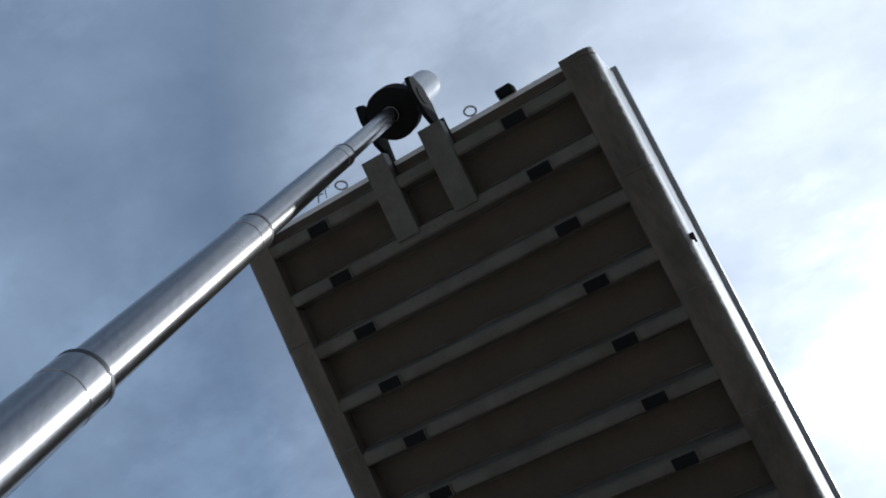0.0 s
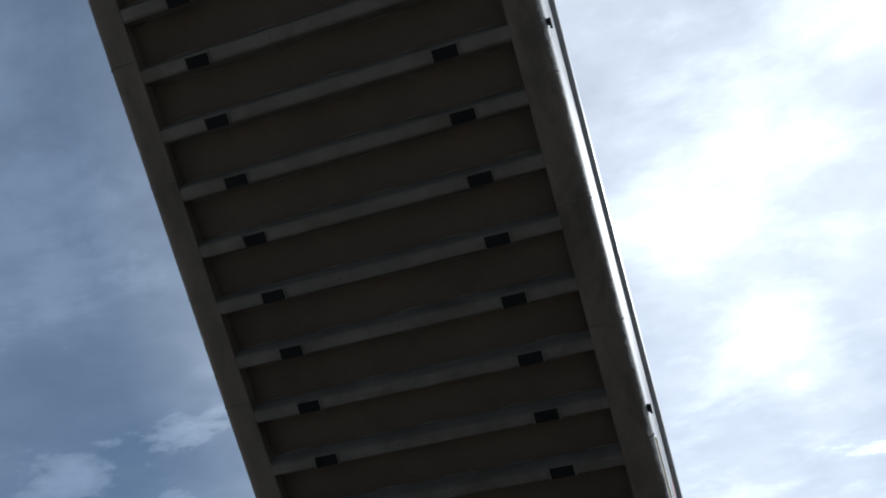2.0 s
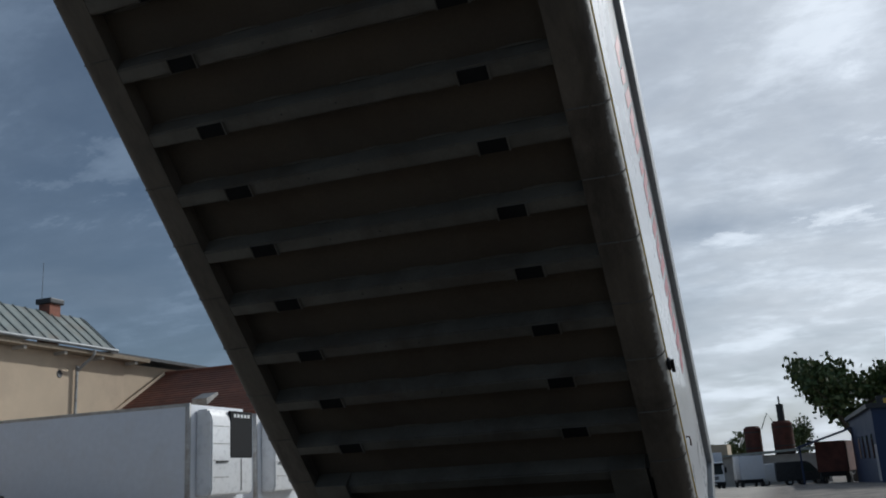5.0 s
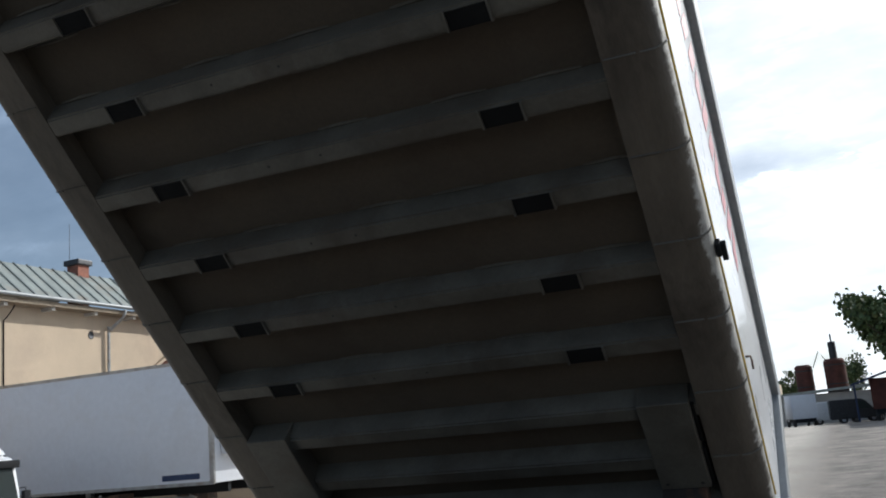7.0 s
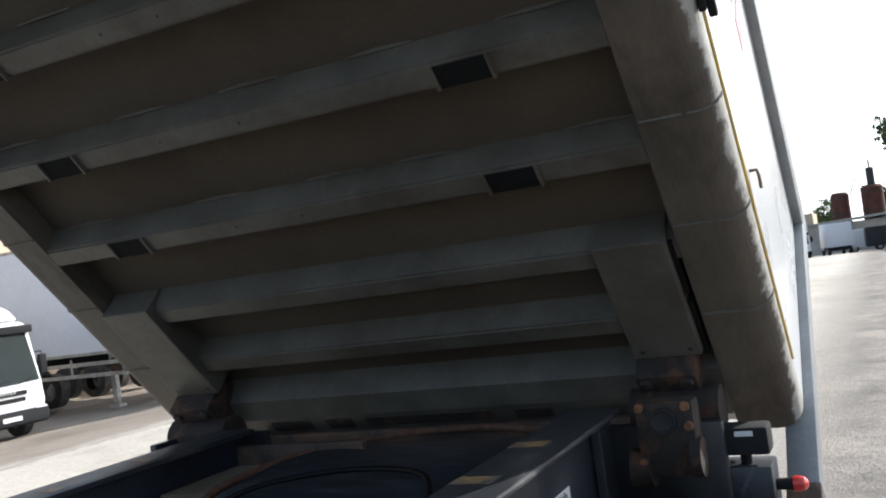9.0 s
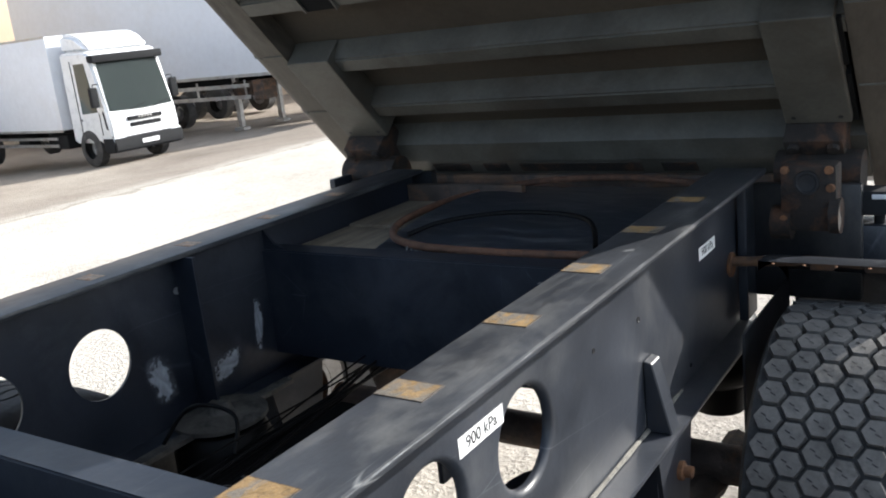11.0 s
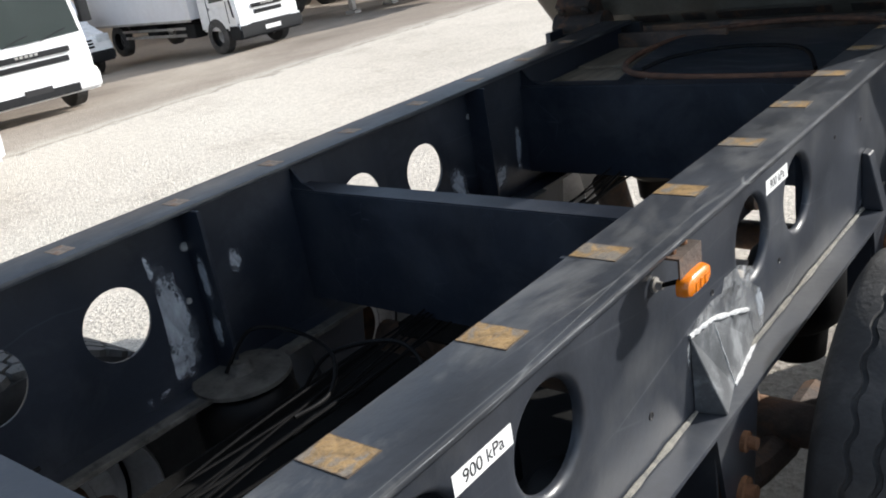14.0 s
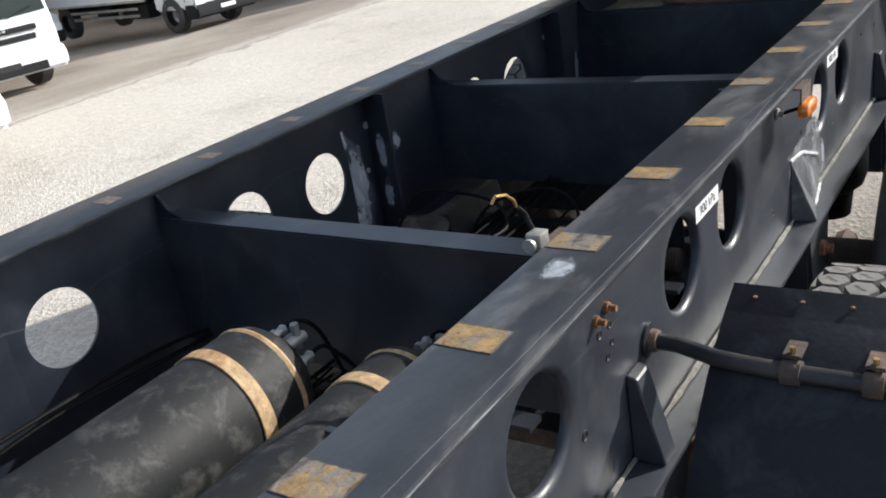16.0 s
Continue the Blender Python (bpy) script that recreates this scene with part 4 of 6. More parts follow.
# side beams with a rounded outer edge, walls above them
for s in (1, -1):
    prof = [(1.025, 0.09), (1.025, 0.0)]
    for k in range(7):
        a = radians(-90 + 15 * k)
        prof.append((HALF - 0.075 + 0.075 * math.cos(a), 0.075 + 0.075 * math.sin(a)))
    prof += [(HALF, 0.10), (1.12, 0.10)]
    bm = B()
    prism(bm, [(s * x, z) for x, z in prof], "y", U0, U1)
    sb = part("side_beam", bm, "beam_dirty", body, "scuffed grey side beam with weld bands", smooth=True)
    bm = B()
    for i in range(0, 20, 1):
        u = i * STEP - 0.10
        if i % 2 and i < 12:
            continue
        for k in range(6):
            a0, a1 = radians(-90 + 15 * k), radians(-75 + 15 * k)
            tube(bm, [(s * (HALF - 0.075 + 0.076 * math.cos(a0)), u + 0.002 * k, 0.075 + 0.076 * math.sin(a0)), (s * (HALF - 0.075 + 0.076 * math.cos(a1)), u + 0.002 * (k + 1), 0.075 + 0.076 * math.sin(a1))], 0.004, 5)
        tube(bm, [(s * 1.03, u, -0.001), (s * 1.13, u, -0.001)], 0.004, 5)
    part("weld_band", bm, "alu", sb, kind="stuff")
    bm = B()
    prism(bm, [(s * (HALF - 0.025), 0.102), (s * HALF, 0.102), (s * HALF, WALL), (s * (HALF - 0.025), WALL)], "y", U0, 7.03)
    part("side_wall", bm, "wall_white", body, "smooth white painted side wall")
    bm = B()
    fa, fb = sorted((s * (HALF - 0.02), s * (HALF + 0.034)))
    box(bm, fa, fb, U0 - 0.04, 7.06, WALL - 0.12, WALL + 0.02, 0.010)
    part("top_rail", bm, "rail_grey", body, "grey top rail", smooth=True)
    bm = B()
    tube(bm, [(s * (HALF + 0.001), 3.4 + 0.2 * k, 0.098) for k in range(18)], 0.006, 6)
    part("edge_strip", bm, "yellow", body, "yellow sealant strip along the wall's foot", smooth=True)
for s in (1, -1):
    bm = B()
    fa, fb = sorted((s * (HALF - 0.06), s * (HALF + 0.034)))
    box(bm, fa, fb, 7.032, 7.15, -0.20, WALL + 0.02, 0.012)
    post = part("rear_post", bm, "rail_grey", body, "pale grey rear corner post", smooth=True)
    bm = B()
    box(bm, fa - 0.004, fb + 0.004, 7.03, 7.155, -0.27, -0.185, 0.012)
    part("post_foot", bm, "rusty_dark", post, "dirty dark post foot", smooth=True)
bm = B()
box(bm, -HALF + 0.03, HALF - 0.03, U0, U0 + 0.03, 0.098, WALL + 0.08)
part("front_wall", bm, "wall_white", body)
bm = B()
box(bm, -HALF + 0.03, HALF - 0.03, 7.04, 7.10, 0.098, WALL + 0.02)
part("tailgate", bm, "wall_white", body)

# fittings on the side wall
for u, big in ((3 * STEP, False), (9.3 * STEP, False), (16 * STEP, True)):
    bm = B()
    w = 0.78 if big else 0.5
    box(bm, HALF, HALF + 0.022 * w, u - 0.035 * w, u + 0.035 * w, 0.05, 0.05 + 0.05 * w, 0.004)
    lathe(bm, [(0, 0.012), (0.045 * w, 0.012), (0.047 * w, 0)], 12, Matrix.Translation((HALF, u - 0.01, 0.075)))
    box(bm, HALF + 0.02 * w, HALF + 0.045 * w, u - 0.012, u + 0.07 * w, 0.065, 0.085, 0.004)
    part("side_latch", bm, "plastic", body, "small black latch on the wall's foot", smooth=True)
bm = B()
tube(bm, [(HALF, 17.75 * STEP, 0.19), (HALF + 0.018, 17.75 * STEP, 0.19), (HALF + 0.021, 17.8 * STEP, 0.187), (HALF + 0.021, 17.9 * STEP, 0.175)], 0.0045, 8)
part("side_hook", bm, "rusty_dark", body, "small rusty hook", smooth=True)

# faded red marks along the wall
for k in range(16):
    bm = B()
    u = 4.0 + k * 0.128
    h = (0.19, 0.15, 0.20, 0.17)[k % 4]
    z = 0.62
    prism(bm, [(u, z), (u + 0.075, z), (u + 0.115, z + h), (u + 0.03, z + h)] if k % 3 else [(u, z), (u + 0.11, z), (u + 0.11, z + 0.10), (u + 0.07, z + 0.10), (u + 0.07, z + h), (u, z + h)], "x", HALF + 0.0005, HALF + 0.0018)
    part("red_mark", bm, "red", body, "faded red painted bar")

# two short girders under the front edge and the cylinder head's seat
for x in (-0.175, 0.215):
    bm = B()
    box(bm, x - 0.075, x + 0.075, -0.185, 0.33, -0.012, 0.085, 0.006)
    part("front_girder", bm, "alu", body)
    bm = B()
    cx = 0.05 + math.copysign(0.172, x)
    prism(bm, [(-0.50, 0.0), (-0.52, 0.10), (-0.46, 0.20), (-0.34, 0.235), (-0.06, 0.17), (-0.06, 0.09), (-0.20, 0.09), (-0.25, 0.02), (-0.40, -0.03)], "x", cx - 0.014, cx + 0.014)
    tube(bm, [(cx - 0.02, -0.385, 0.085), (cx + 0.02, -0.385, 0.085)], 0.055, 16)
    box(bm, cx - 0.045, cx + 0.045, -0.075, -0.055, 0.09, 0.20)
    box(bm, x - 0.08, x + 0.08, -0.21, -0.04, 0.087, 0.099)
    part("head_bracket", bm, "pad", body, "black steel bracket of the cylinder head")
bm = B()
box(bm, 0.63, 0.73, -0.19, -0.131, 0.06, 0.19, 0.012)
part("front_stop", bm, "pad", body, "black rubber stop block")
for x in (-0.46, 0.45):
    bm = B()
    ring = [(x + 0.035 * math.cos(a), -0.165 + 0.02 * math.sin(a), 0.10 + 0.035 * math.sin(a)) for a in [2 * math.pi * k / 16 for k in range(17)]]
    tube(bm, ring, 0.006, 6, caps=False)
    part("lifting_eye", bm, "zinc", body, smooth=True)
bm = B()
tube(bm, [(-0.62, -0.13, 0.05), (-0.62, -0.18, 0.09), (-0.60, -0.185, 0.13)], 0.004, 6)
tube(bm, [(-0.56, -0.13, 0.05), (-0.55, -0.20, 0.07), (-0.56, -0.21, 0.16)], 0.003, 6)
part("loose_wire", bm, "cable", body)

# rear girders and pivots
for s in (1, -1):
    bm = B()
    a, b = (0.80, 1.0) if s > 0 else (-1.01, -0.80)
    box(bm, a, b, 6.13, 6.60, -0.028, 0.085, 0.006)
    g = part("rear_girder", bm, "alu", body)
    for x in (a + 0.03, b - 0.03):
        bm = B()
        lathe(bm, [(0, 0.008), (-0.001, 0)], 10, Matrix.Translation((x, 6.57, -0.029)) @ pose(0, 0, 0, 0, -90, 0))
        part("girder_hole", bm, "ink", g)
    bm = B()
    box(bm, a, b - 0.02, 6.60, 6.80, -0.10, 0.06, 0.01)
    tube(bm, [(a - 0.03, 6.74, -0.12), (b + 0.03, 6.74, -0.12)], 0.075, 20)
    piv = part("pivot_block", bm, "rust_black", body, "rusty pivot block", smooth=True)
    for x, u in ((a + 0.03, 6.63), (b - 0.05, 6.63), (a + 0.03, 6.68), (b - 0.05, 6.69)):
        bm = B()
        lathe(bm, [(0, 0.02), (-0.014, 0.018), (-0.016, 0)], 8, Matrix.Translation((x, u, -0.10)) @ pose(0, 0, 0, 0, 90, 0) @ Matrix.Diagonal((-1, 1, 1, 1)))
        part("bolt", bm, "rust_black", piv)
    # slotted gap beside the girder
    for u0, u1 in ((6.16, 6.36), (6.40, 6.62)):
        bm = B()
        xa = s * 1.0
        box(bm, xa - 0.014, xa + 0.014, u0, u1, -0.004, 0.03)
        part("gap_strip", bm, "pad", body)

# ---- hydraulic cylinder ----
P0, AXIS = Vector((0.03, -3.637, 3.448)), Vector((0, 0.4475, 0.8943)).normalized()
cyl = thing("hydraulic_cylinder", "extended telescopic hydraulic cylinder of polished steel", "hydraulic cylinder")


def along(d):
    return P0 + AXIS * d


stages = [(-2.85, 0.0, 0.0755), (0.0, 1.115, 0.066), (1.115, 2.30, 0.0545), (2.30, 3.45, 0.046)]
for a, b, r in stages:
    bm = B()
    tube(bm, [along(a), along(b - 0.10), along(b - 0.099), along(b - 0.004), along(b)], [r, r, r + 0.0015, r + 0.0015, r - 0.004], 48)
    st = part("stage_tube", bm, "chrome", cyl, smooth=True)
    bm = B()
    tube(bm, [along(b - 0.012), along(b - 0.011), along(b + 0.002), along(b + 0.003)], [r, r + 0.0025, r + 0.0025, r - 0.006], 48)
    part("wiper_ring", bm, "darkmetal", st, "dark wiper ring", smooth=True)
bm = B()
tube(bm, [along(3.38), along(3.385), along(3.54), along(3.545)], [0.12, 0.155, 0.155, 0.12], 40)
part("head_ring", bm, "pad", cyl, "thick black head ring", smooth=True)
bm = B()
tube(bm, [along(3.54), along(3.55), along(4.48), along(4.49)], [0.10, 0.108, 0.108, 0.10], 40)
part("outer_case", bm, "chrome", cyl, "short polished top sleeve", smooth=True)
bm = B()
tube(bm, [(-0.22, -5.0, 0.90), (0.28, -5.0, 0.90)], 0.06, 16)
tube(bm, [along(-2.95), along(-2.70)], 0.11, 24)
part("foot_mount", bm, "black", cyl, "black foot mounting", smooth=True)

# housing round the rear pivots and the pan under the cover sheet
bm = B()
box(bm, -0.66, 0.66, 2.60, 2.62, 0.72, 1.15)
box(bm, -0.60, 0.60, 1.77, 2.60, 1.00, 1.012)
box(bm, -0.735, -0.55, 2.555, 2.59, 0.80, 1.285)
part("rear_pan", bm, "black", chassis, "dark pan between the rails")
for s in (1, -1):
    bm = B()
    a, b = sorted((s * 0.665, s * 1.02))
    box(bm, a, b, 2.58, 2.618, 0.86, 1.24, 0.01)
    part("pivot_housing", bm, "black", chassis, "dark pivot housing", smooth=True)
    if s > 0:
        bm = B()
        c0, c1 = 0.80, 0.965
        box(bm, c0, c1, 2.48, 2.575, 1.11, 1.32, 0.015)
        tube(bm, [(c0 - 0.03, 2.52, 1.13), (c0 + 0.03, 2.52, 1.13)], 0.055, 20)
        tube(bm, [(c1 - 0.02, 2.50, 1.16), (c1 + 0.01, 2.50, 1.16)], 0.055, 20)
        bearing = part("pivot_bearing", bm, "rust_black", chassis, "rusty pivot bearing block", smooth=True)
        bm = B()
        lathe(bm, [(0, 0.0), (0.002, 0.026), (0.006, 0.03), (0.006, 0.036), (0, 0.038)], 20, Matrix.Translation((s * 0.88, 2.479, 1.265)) @ pose(0, 0, 0, 0, 0, -90))
        part("grease_hole", bm, "ink", bearing)
        for dx, dz in ((-0.075, 1.305), (0.075, 1.305), (0.08, 1.25), (-0.08, 1.15)):
            bm = B()
            lathe(bm, [(0, 0.014), (0.009, 0.013), (0.011, 0)], 8, Matrix.Translation((s * 0.88 + dx * 0.85, 2.479, dz)) @ pose(0, 0, 0, 0, 0, -90))
            part("bolt", bm, "rust", bearing)
    bm = B()
    box(bm, a, a + 0.03, 2.48, 2.60, 0.80, 1.27, 0.006)
    part("pivot_cheek", bm, "paint", chassis)
bm = B()
box(bm, -0.76, 0.76, 2.80, 2.90, 1.125, 1.225, 0.01)
part("tail_beam", bm, "rusty_dark", chassis, "rusty beam under the body's tail")


# ---- small things on the chassis ----
def marker_lamp():
    lamp = thing("marker_lamp", "amber side marker lamp on a rusty angle bracket", "marker lamp", pose(RAIL + 0.008, 0.165, 1.245))
    bm = B()
    box(bm, 0.0, 0.075, -0.045, 0.055, -0.002, 0.002)
    box(bm, 0.071, 0.075, -0.045, 0.055, -0.04, -0.002)
    br = part("bracket", bm, "rusty_dark", lamp, "rusty angle bracket")
    for y in (-0.02, 0.03):
        bm = B()
        lathe(bm, [(0, 0.008), (0.007, 0.008), (0.009, 0.004), (0.014, 0.004), (0.014, 0)], 8, Matrix.Translation((0.05, y, 0.002)) @ pose(0, 0, 0, 0, -90, 0))
        part("bracket_bolt", bm, "rust", br)
    bm = B()
    n = 20
    def oval(x, s, sh):
        out = []
        for k in range(n):
            a = 2 * math.pi * k / n
            out.append((x, 0.005 + math.copysign(abs(math.cos(a)) ** 0.6, math.cos(a)) * 0.056 * s, -0.060 + math.copysign(abs(math.sin(a)) ** 0.6, math.sin(a)) * 0.0225 * s * sh))
        return [bm.verts.new(p) for p in out]
    rings = [oval(0.066, 1.0, 1), oval(0.082, 1.0, 1), oval(0.090, 0.94, 0.9), oval(0.094, 0.75, 0.7)]
    for p, q in zip(rings, rings[1:]):
        for k in range(n):
            bm.faces.new((p[k], p[(k + 1) % n], q[(k + 1) % n], q[k]))
    bm.faces.new(rings[-1])
    bm.faces.new(rings[0][::-1])
    part("lens", bm, "amber", lamp, "translucent amber lens", smooth=True)
    bm = B()
    for y in (-0.016, 0.005, 0.026):
        box(bm, 0.0935, 0.0955, y - 0.006, y + 0.006, -0.072, -0.052, 0.001)
    part("lens_ribs", bm, "amber", lamp)
    bm = B()
    lathe(bm, [(0, 0.016), (0.006, 0.016), (0.008, 0.009), (0.02, 0.008), (0.02, 0)], 14, Matrix.Translation((0.0, -0.01, -0.075)))
    part("grommet", bm, "zinc", lamp, smooth=True)
    bm = B()
    tube(bm, [(0.015, -0.01, -0.075), (0.035, -0.008, -0.068), (0.05, 0.0, -0.065), (0.067, 0.005, -0.062)], 0.005, 8)
    part("lead", bm, "cable", lamp, smooth=True)


marker_lamp()


def air_tank(x, z, r, y0, y1, label):
    t = thing("air_tank", label, "air tank", None, "air tanks")
    bm = B()
    ys = [(y1, 0.0), (y1 - 0.008, 0.35), (y1 - 0.03, 0.72), (y1 - 0.06, 0.93), (y1 - 0.10, 1.0), (y0 + 0.10, 1.0), (y0 + 0.05, 0.85), (y0, 0.0)]
    tube(bm, [(x, y, z) for y, _ in ys], [max(0.002, r * f) for _, f in ys], 40)
    part("shell", bm, "tank", t, smooth=True)
    for y in (y1 - 0.20, y1 - 0.72):
        bm = B()
        tube(bm, [(x, y - 0.018, z), (x, y - 0.017, z), (x, y + 0.017, z), (x, y + 0.018, z)], [r + 0.0005, r + 0.004, r + 0.004, r + 0.0005], 40, caps=False)
        part("strap", bm, "strap", t, "dusty tan steel strap", smooth=True)
    bm = B()
    tube(bm, [(x, y1 - 0.10, z), (x, y1 - 0.092, z), (x, y1 - 0.086, z)], [r + 0.0005, r + 0.003, r + 0.0005], 40, caps=False)
    part("end_seam", bm, "strap", t, "flaking rusty seam", smooth=True)
    bm = B()
    tube(bm, [(x + 0.02, y1 - 0.01, z + 0.05), (x + 0.02, y1 + 0.05, z + 0.05)], 0.014, 10)
    tube(bm, [(x + 0.02, y1 + 0.03, z + 0.03), (x + 0.02, y1 + 0.03, z + 0.09)], 0.010, 8)
    tube(bm, [(x - 0.03, y1 + 0.0, z + 0.03), (x - 0.03, y1 + 0.06, z + 0.035)], 0.009, 8)
    part("valve", bm, "zinc", t, "pale grey valve fitting", smooth=True)
    for dx, dz, d in ((0.055, 0.02, 0.05), (-0.01, 0.075, 0.04)):
        bm = B()
        lathe(bm, [(0, 0.0), (0, 0.013), (0.012, 0.013), (0.014, 0.009), (0.026, 0.009), (0.028, 0.012), (0.038, 0.012), (0.04, 0)], 6, Matrix.Translation((x + dx, y1 - 0.012, z + dz)) @ pose(0, 0, 0, 0, 0, 90))
        part("hose_nut", bm, "zinc", t)
        bm = B()
        tube(bm, smooth_path([(x + dx, y1 + 0.024, z + dz), (x + dx + 0.01, y1 + 0.06, z + dz + 0.005), (x + dx + 0.03, y1 + 0.10, z + dz - d), (x + dx + 0.02, y1 + 0.16, z - 0.12)]), 0.0055, 8)
        part("hose_tail", bm, "cable", t, smooth=True)


air_tank(-0.085, 0.965, 0.135, -2.15, -1.10, "black air tank with flaking paint and tan straps")
air_tank(0.25, 0.945, 0.118, -2.15, -1.02, "smaller black air tank with a rusty seam")

# valve block and bent wire on the cross beam
vb = thing("valve_block", "small zinc valve block with a bent copper wire", "valve")
bm = B()
box(bm, 0.526, 0.556, -1.022, -0.988, 1.266, 1.298, 0.003, None)
lathe(bm, [(0, 0), (0, 0.013), (0.008, 0.013), (0.008, 0)], 10, Matrix.Translation((0.54, -1.031, 1.282)) @ pose(0, 0, 0, 0, 0, -90))
part("block", bm, "zinc", vb, smooth=True)
bm = B()
box(bm, 0.53, 0.552, -1.0, -0.90, 1.206, 1.263)
part("stand", bm, "rusty_dark", vb)
bm = B()
tube(bm, [(0.53, -1.0, 1.30), (0.512, -0.99, 1.325), (0.515, -1.02, 1.35), (0.53, -1.05, 1.375), (0.54, -1.09, 1.40), (0.538, -1.118, 1.408), (0.532, -1.125, 1.396)], 0.0028, 7)
part("wire", bm, "brass", vb, "bare copper wire", smooth=True)
bm = B()
tube(bm, [(0.53, -1.0, 1.30), (0.512, -0.99, 1.325), (0.515, -1.02, 1.35)], 0.005, 7)
part("sleeve", bm, "cable", vb, smooth=True)

# bundles of hoses and cables along the middle
rnd = random.Random(11)
for k in range(9):
    pts = []
    x0, z0 = -0.10 + rnd.uniform(-0.06, 0.06), 0.84 + rnd.uniform(-0.03, 0.03)
    ph = rnd.uniform(0, 6)
    for j in range(44):
        y = -2.3 + j * 0.10
        pts.append((x0 + 0.022 * math.sin(y * 1.7 + ph) - 0.08 * max(0.0, y), y, z0 + 0.025 * math.sin(y * 3.1 + ph * 2)))
    bm = B()
    tube(bm, pts, 0.0032 + 0.0018 * (k % 3 == 0), 7)
    solo("air_hose", bm, "cable", "black plastic air hose along the chassis", "hose", None, "hoses along the chassis", smooth=True)
loops = [[(-0.30, 0.00, 0.80), (-0.22, 0.05, 0.90), (-0.05, 0.12, 0.93), (0.05, 0.10, 0.88), (0.10, 0.0, 0.82)],
         [(-0.56, -0.05, 0.82), (-0.50, 0.02, 0.93), (-0.40, 0.09, 0.91), (-0.22, 0.05, 0.90), (-0.10, -0.08, 0.88), (-0.10, -0.2, 0.88)],
         [(-0.50, 1.05, 0.83), (-0.42, 1.1, 0.93), (-0.28, 1.12, 0.92), (-0.22, 1.05, 0.85)],
         [(0.25, 0.75, 0.45), (0.27, 0.72, 0.75), (0.22, 0.70, 1.0), (0.15, 0.66, 1.02), (0.1, 0.6, 0.85)],
         [(0.31, 0.78, 0.45), (0.33, 0.77, 0.75), (0.30, 0.72, 1.02), (0.2, 0.7, 1.05)],
         [(-0.60, -1.75, 0.86), (-0.58, -1.4, 0.90), (-0.55, -1.0, 0.88), (-0.56, -0.6, 0.86)],
         [(-0.58, -2.2, 0.90), (-0.56, -1.5, 0.93), (-0.57, -1.0, 0.90), (-0.5, -0.7, 0.84)]]


for l in loops:
    bm = B()
    tube(bm, smooth_path(l), 0.006, 8)
    solo("brake_hose", bm, "cable", "black rubber brake hose hanging in a loop", "hose", None, "looped brake hoses", smooth=True)

# near-black trays added below the hoses to block ground light between the rails
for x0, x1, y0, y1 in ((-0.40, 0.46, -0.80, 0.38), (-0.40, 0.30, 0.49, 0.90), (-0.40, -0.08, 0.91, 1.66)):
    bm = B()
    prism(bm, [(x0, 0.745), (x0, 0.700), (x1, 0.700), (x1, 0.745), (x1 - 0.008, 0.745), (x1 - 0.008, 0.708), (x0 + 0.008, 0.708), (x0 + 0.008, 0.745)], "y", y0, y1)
    part("hose_tray", bm, "pad", chassis, "dark tray added to darken the space between the rails")
for x, y, r in ((0.50, 0.80, 0.011), (0.47, 0.84, 0.009)):
    bm = B()
    tube(bm, smooth_path([(x, y + 0.06, 1.13), (x + 0.01, y + 0.02, 1.16), (x, y, 1.12), (x - 0.015, y, 0.98), (x + 0.005, y + 0.01, 0.80), (x - 0.02, y + 0.03, 0.55)]), r, 8)
    solo("brake_hose", bm, "cable", "black rubber brake hose hanging behind the web", "hose", None, "looped brake hoses", smooth=True)

# dark plates with stubs, added inside the near web to darken its holes
for y0, y1, z0, z1, x in ((0.93, 1.16, 0.98, 1.19, 0.50), (-0.36, -0.12, 0.84, 1.19, 0.47), (-0.72, -0.46, 0.84, 1.02, 0.45), (-1.42, -1.10, 0.82, 1.10, 0.42), (0.60, 0.74, 0.98, 1.02, 0.52)):
    bm = B()
    box(bm, x, x + 0.012, y0, y1, z0, z1, 0.003)
    box(bm, x + 0.012, RAIL - 0.008, (y0 + y1) / 2 - 0.02, (y0 + y1) / 2 + 0.02, z1 - 0.03, z1 - 0.02)
    part("valve_plate", bm, "black", chassis, "dark plate added inside the rail to darken the web holes")
    bm = B()
    tube(bm, [(x - 0.03, (y0 + y1) / 2, z0 + 0.05), (x + 0.04, (y0 + y1) / 2, z0 + 0.05)], 0.035, 12)
    part("valve_body", bm, "rusty_dark", chassis, smooth=True)

# ledge along the left web with spring seats
led = thing("spring_ledge", "dusty steel ledge with round spring seats", "ledge")
bm = B()
box(bm, -RAIL + 0.0855, -RAIL + 0.125, -1.6, 1.6, ZB - 0.010, ZB + 0.006, 0.002)
part("ledge_plate", bm, "dusty_seat", led)
for y in AXLES:
    bm = B()
    lathe(bm, [(0, 0.0), (0, 0.14), (0.012, 0.14), (0.014, 0.12), (0.02, 0.04), (0.05, 0.03), (0.05, 0)], 28, Matrix.Translation((-0.545, y + 0.43, ZB + 0.001)) @ pose(0, 0, 0, 0, -90, 0))
    part("spring_seat", bm, "dusty_seat", led, "dusty round spring seat", smooth=True)

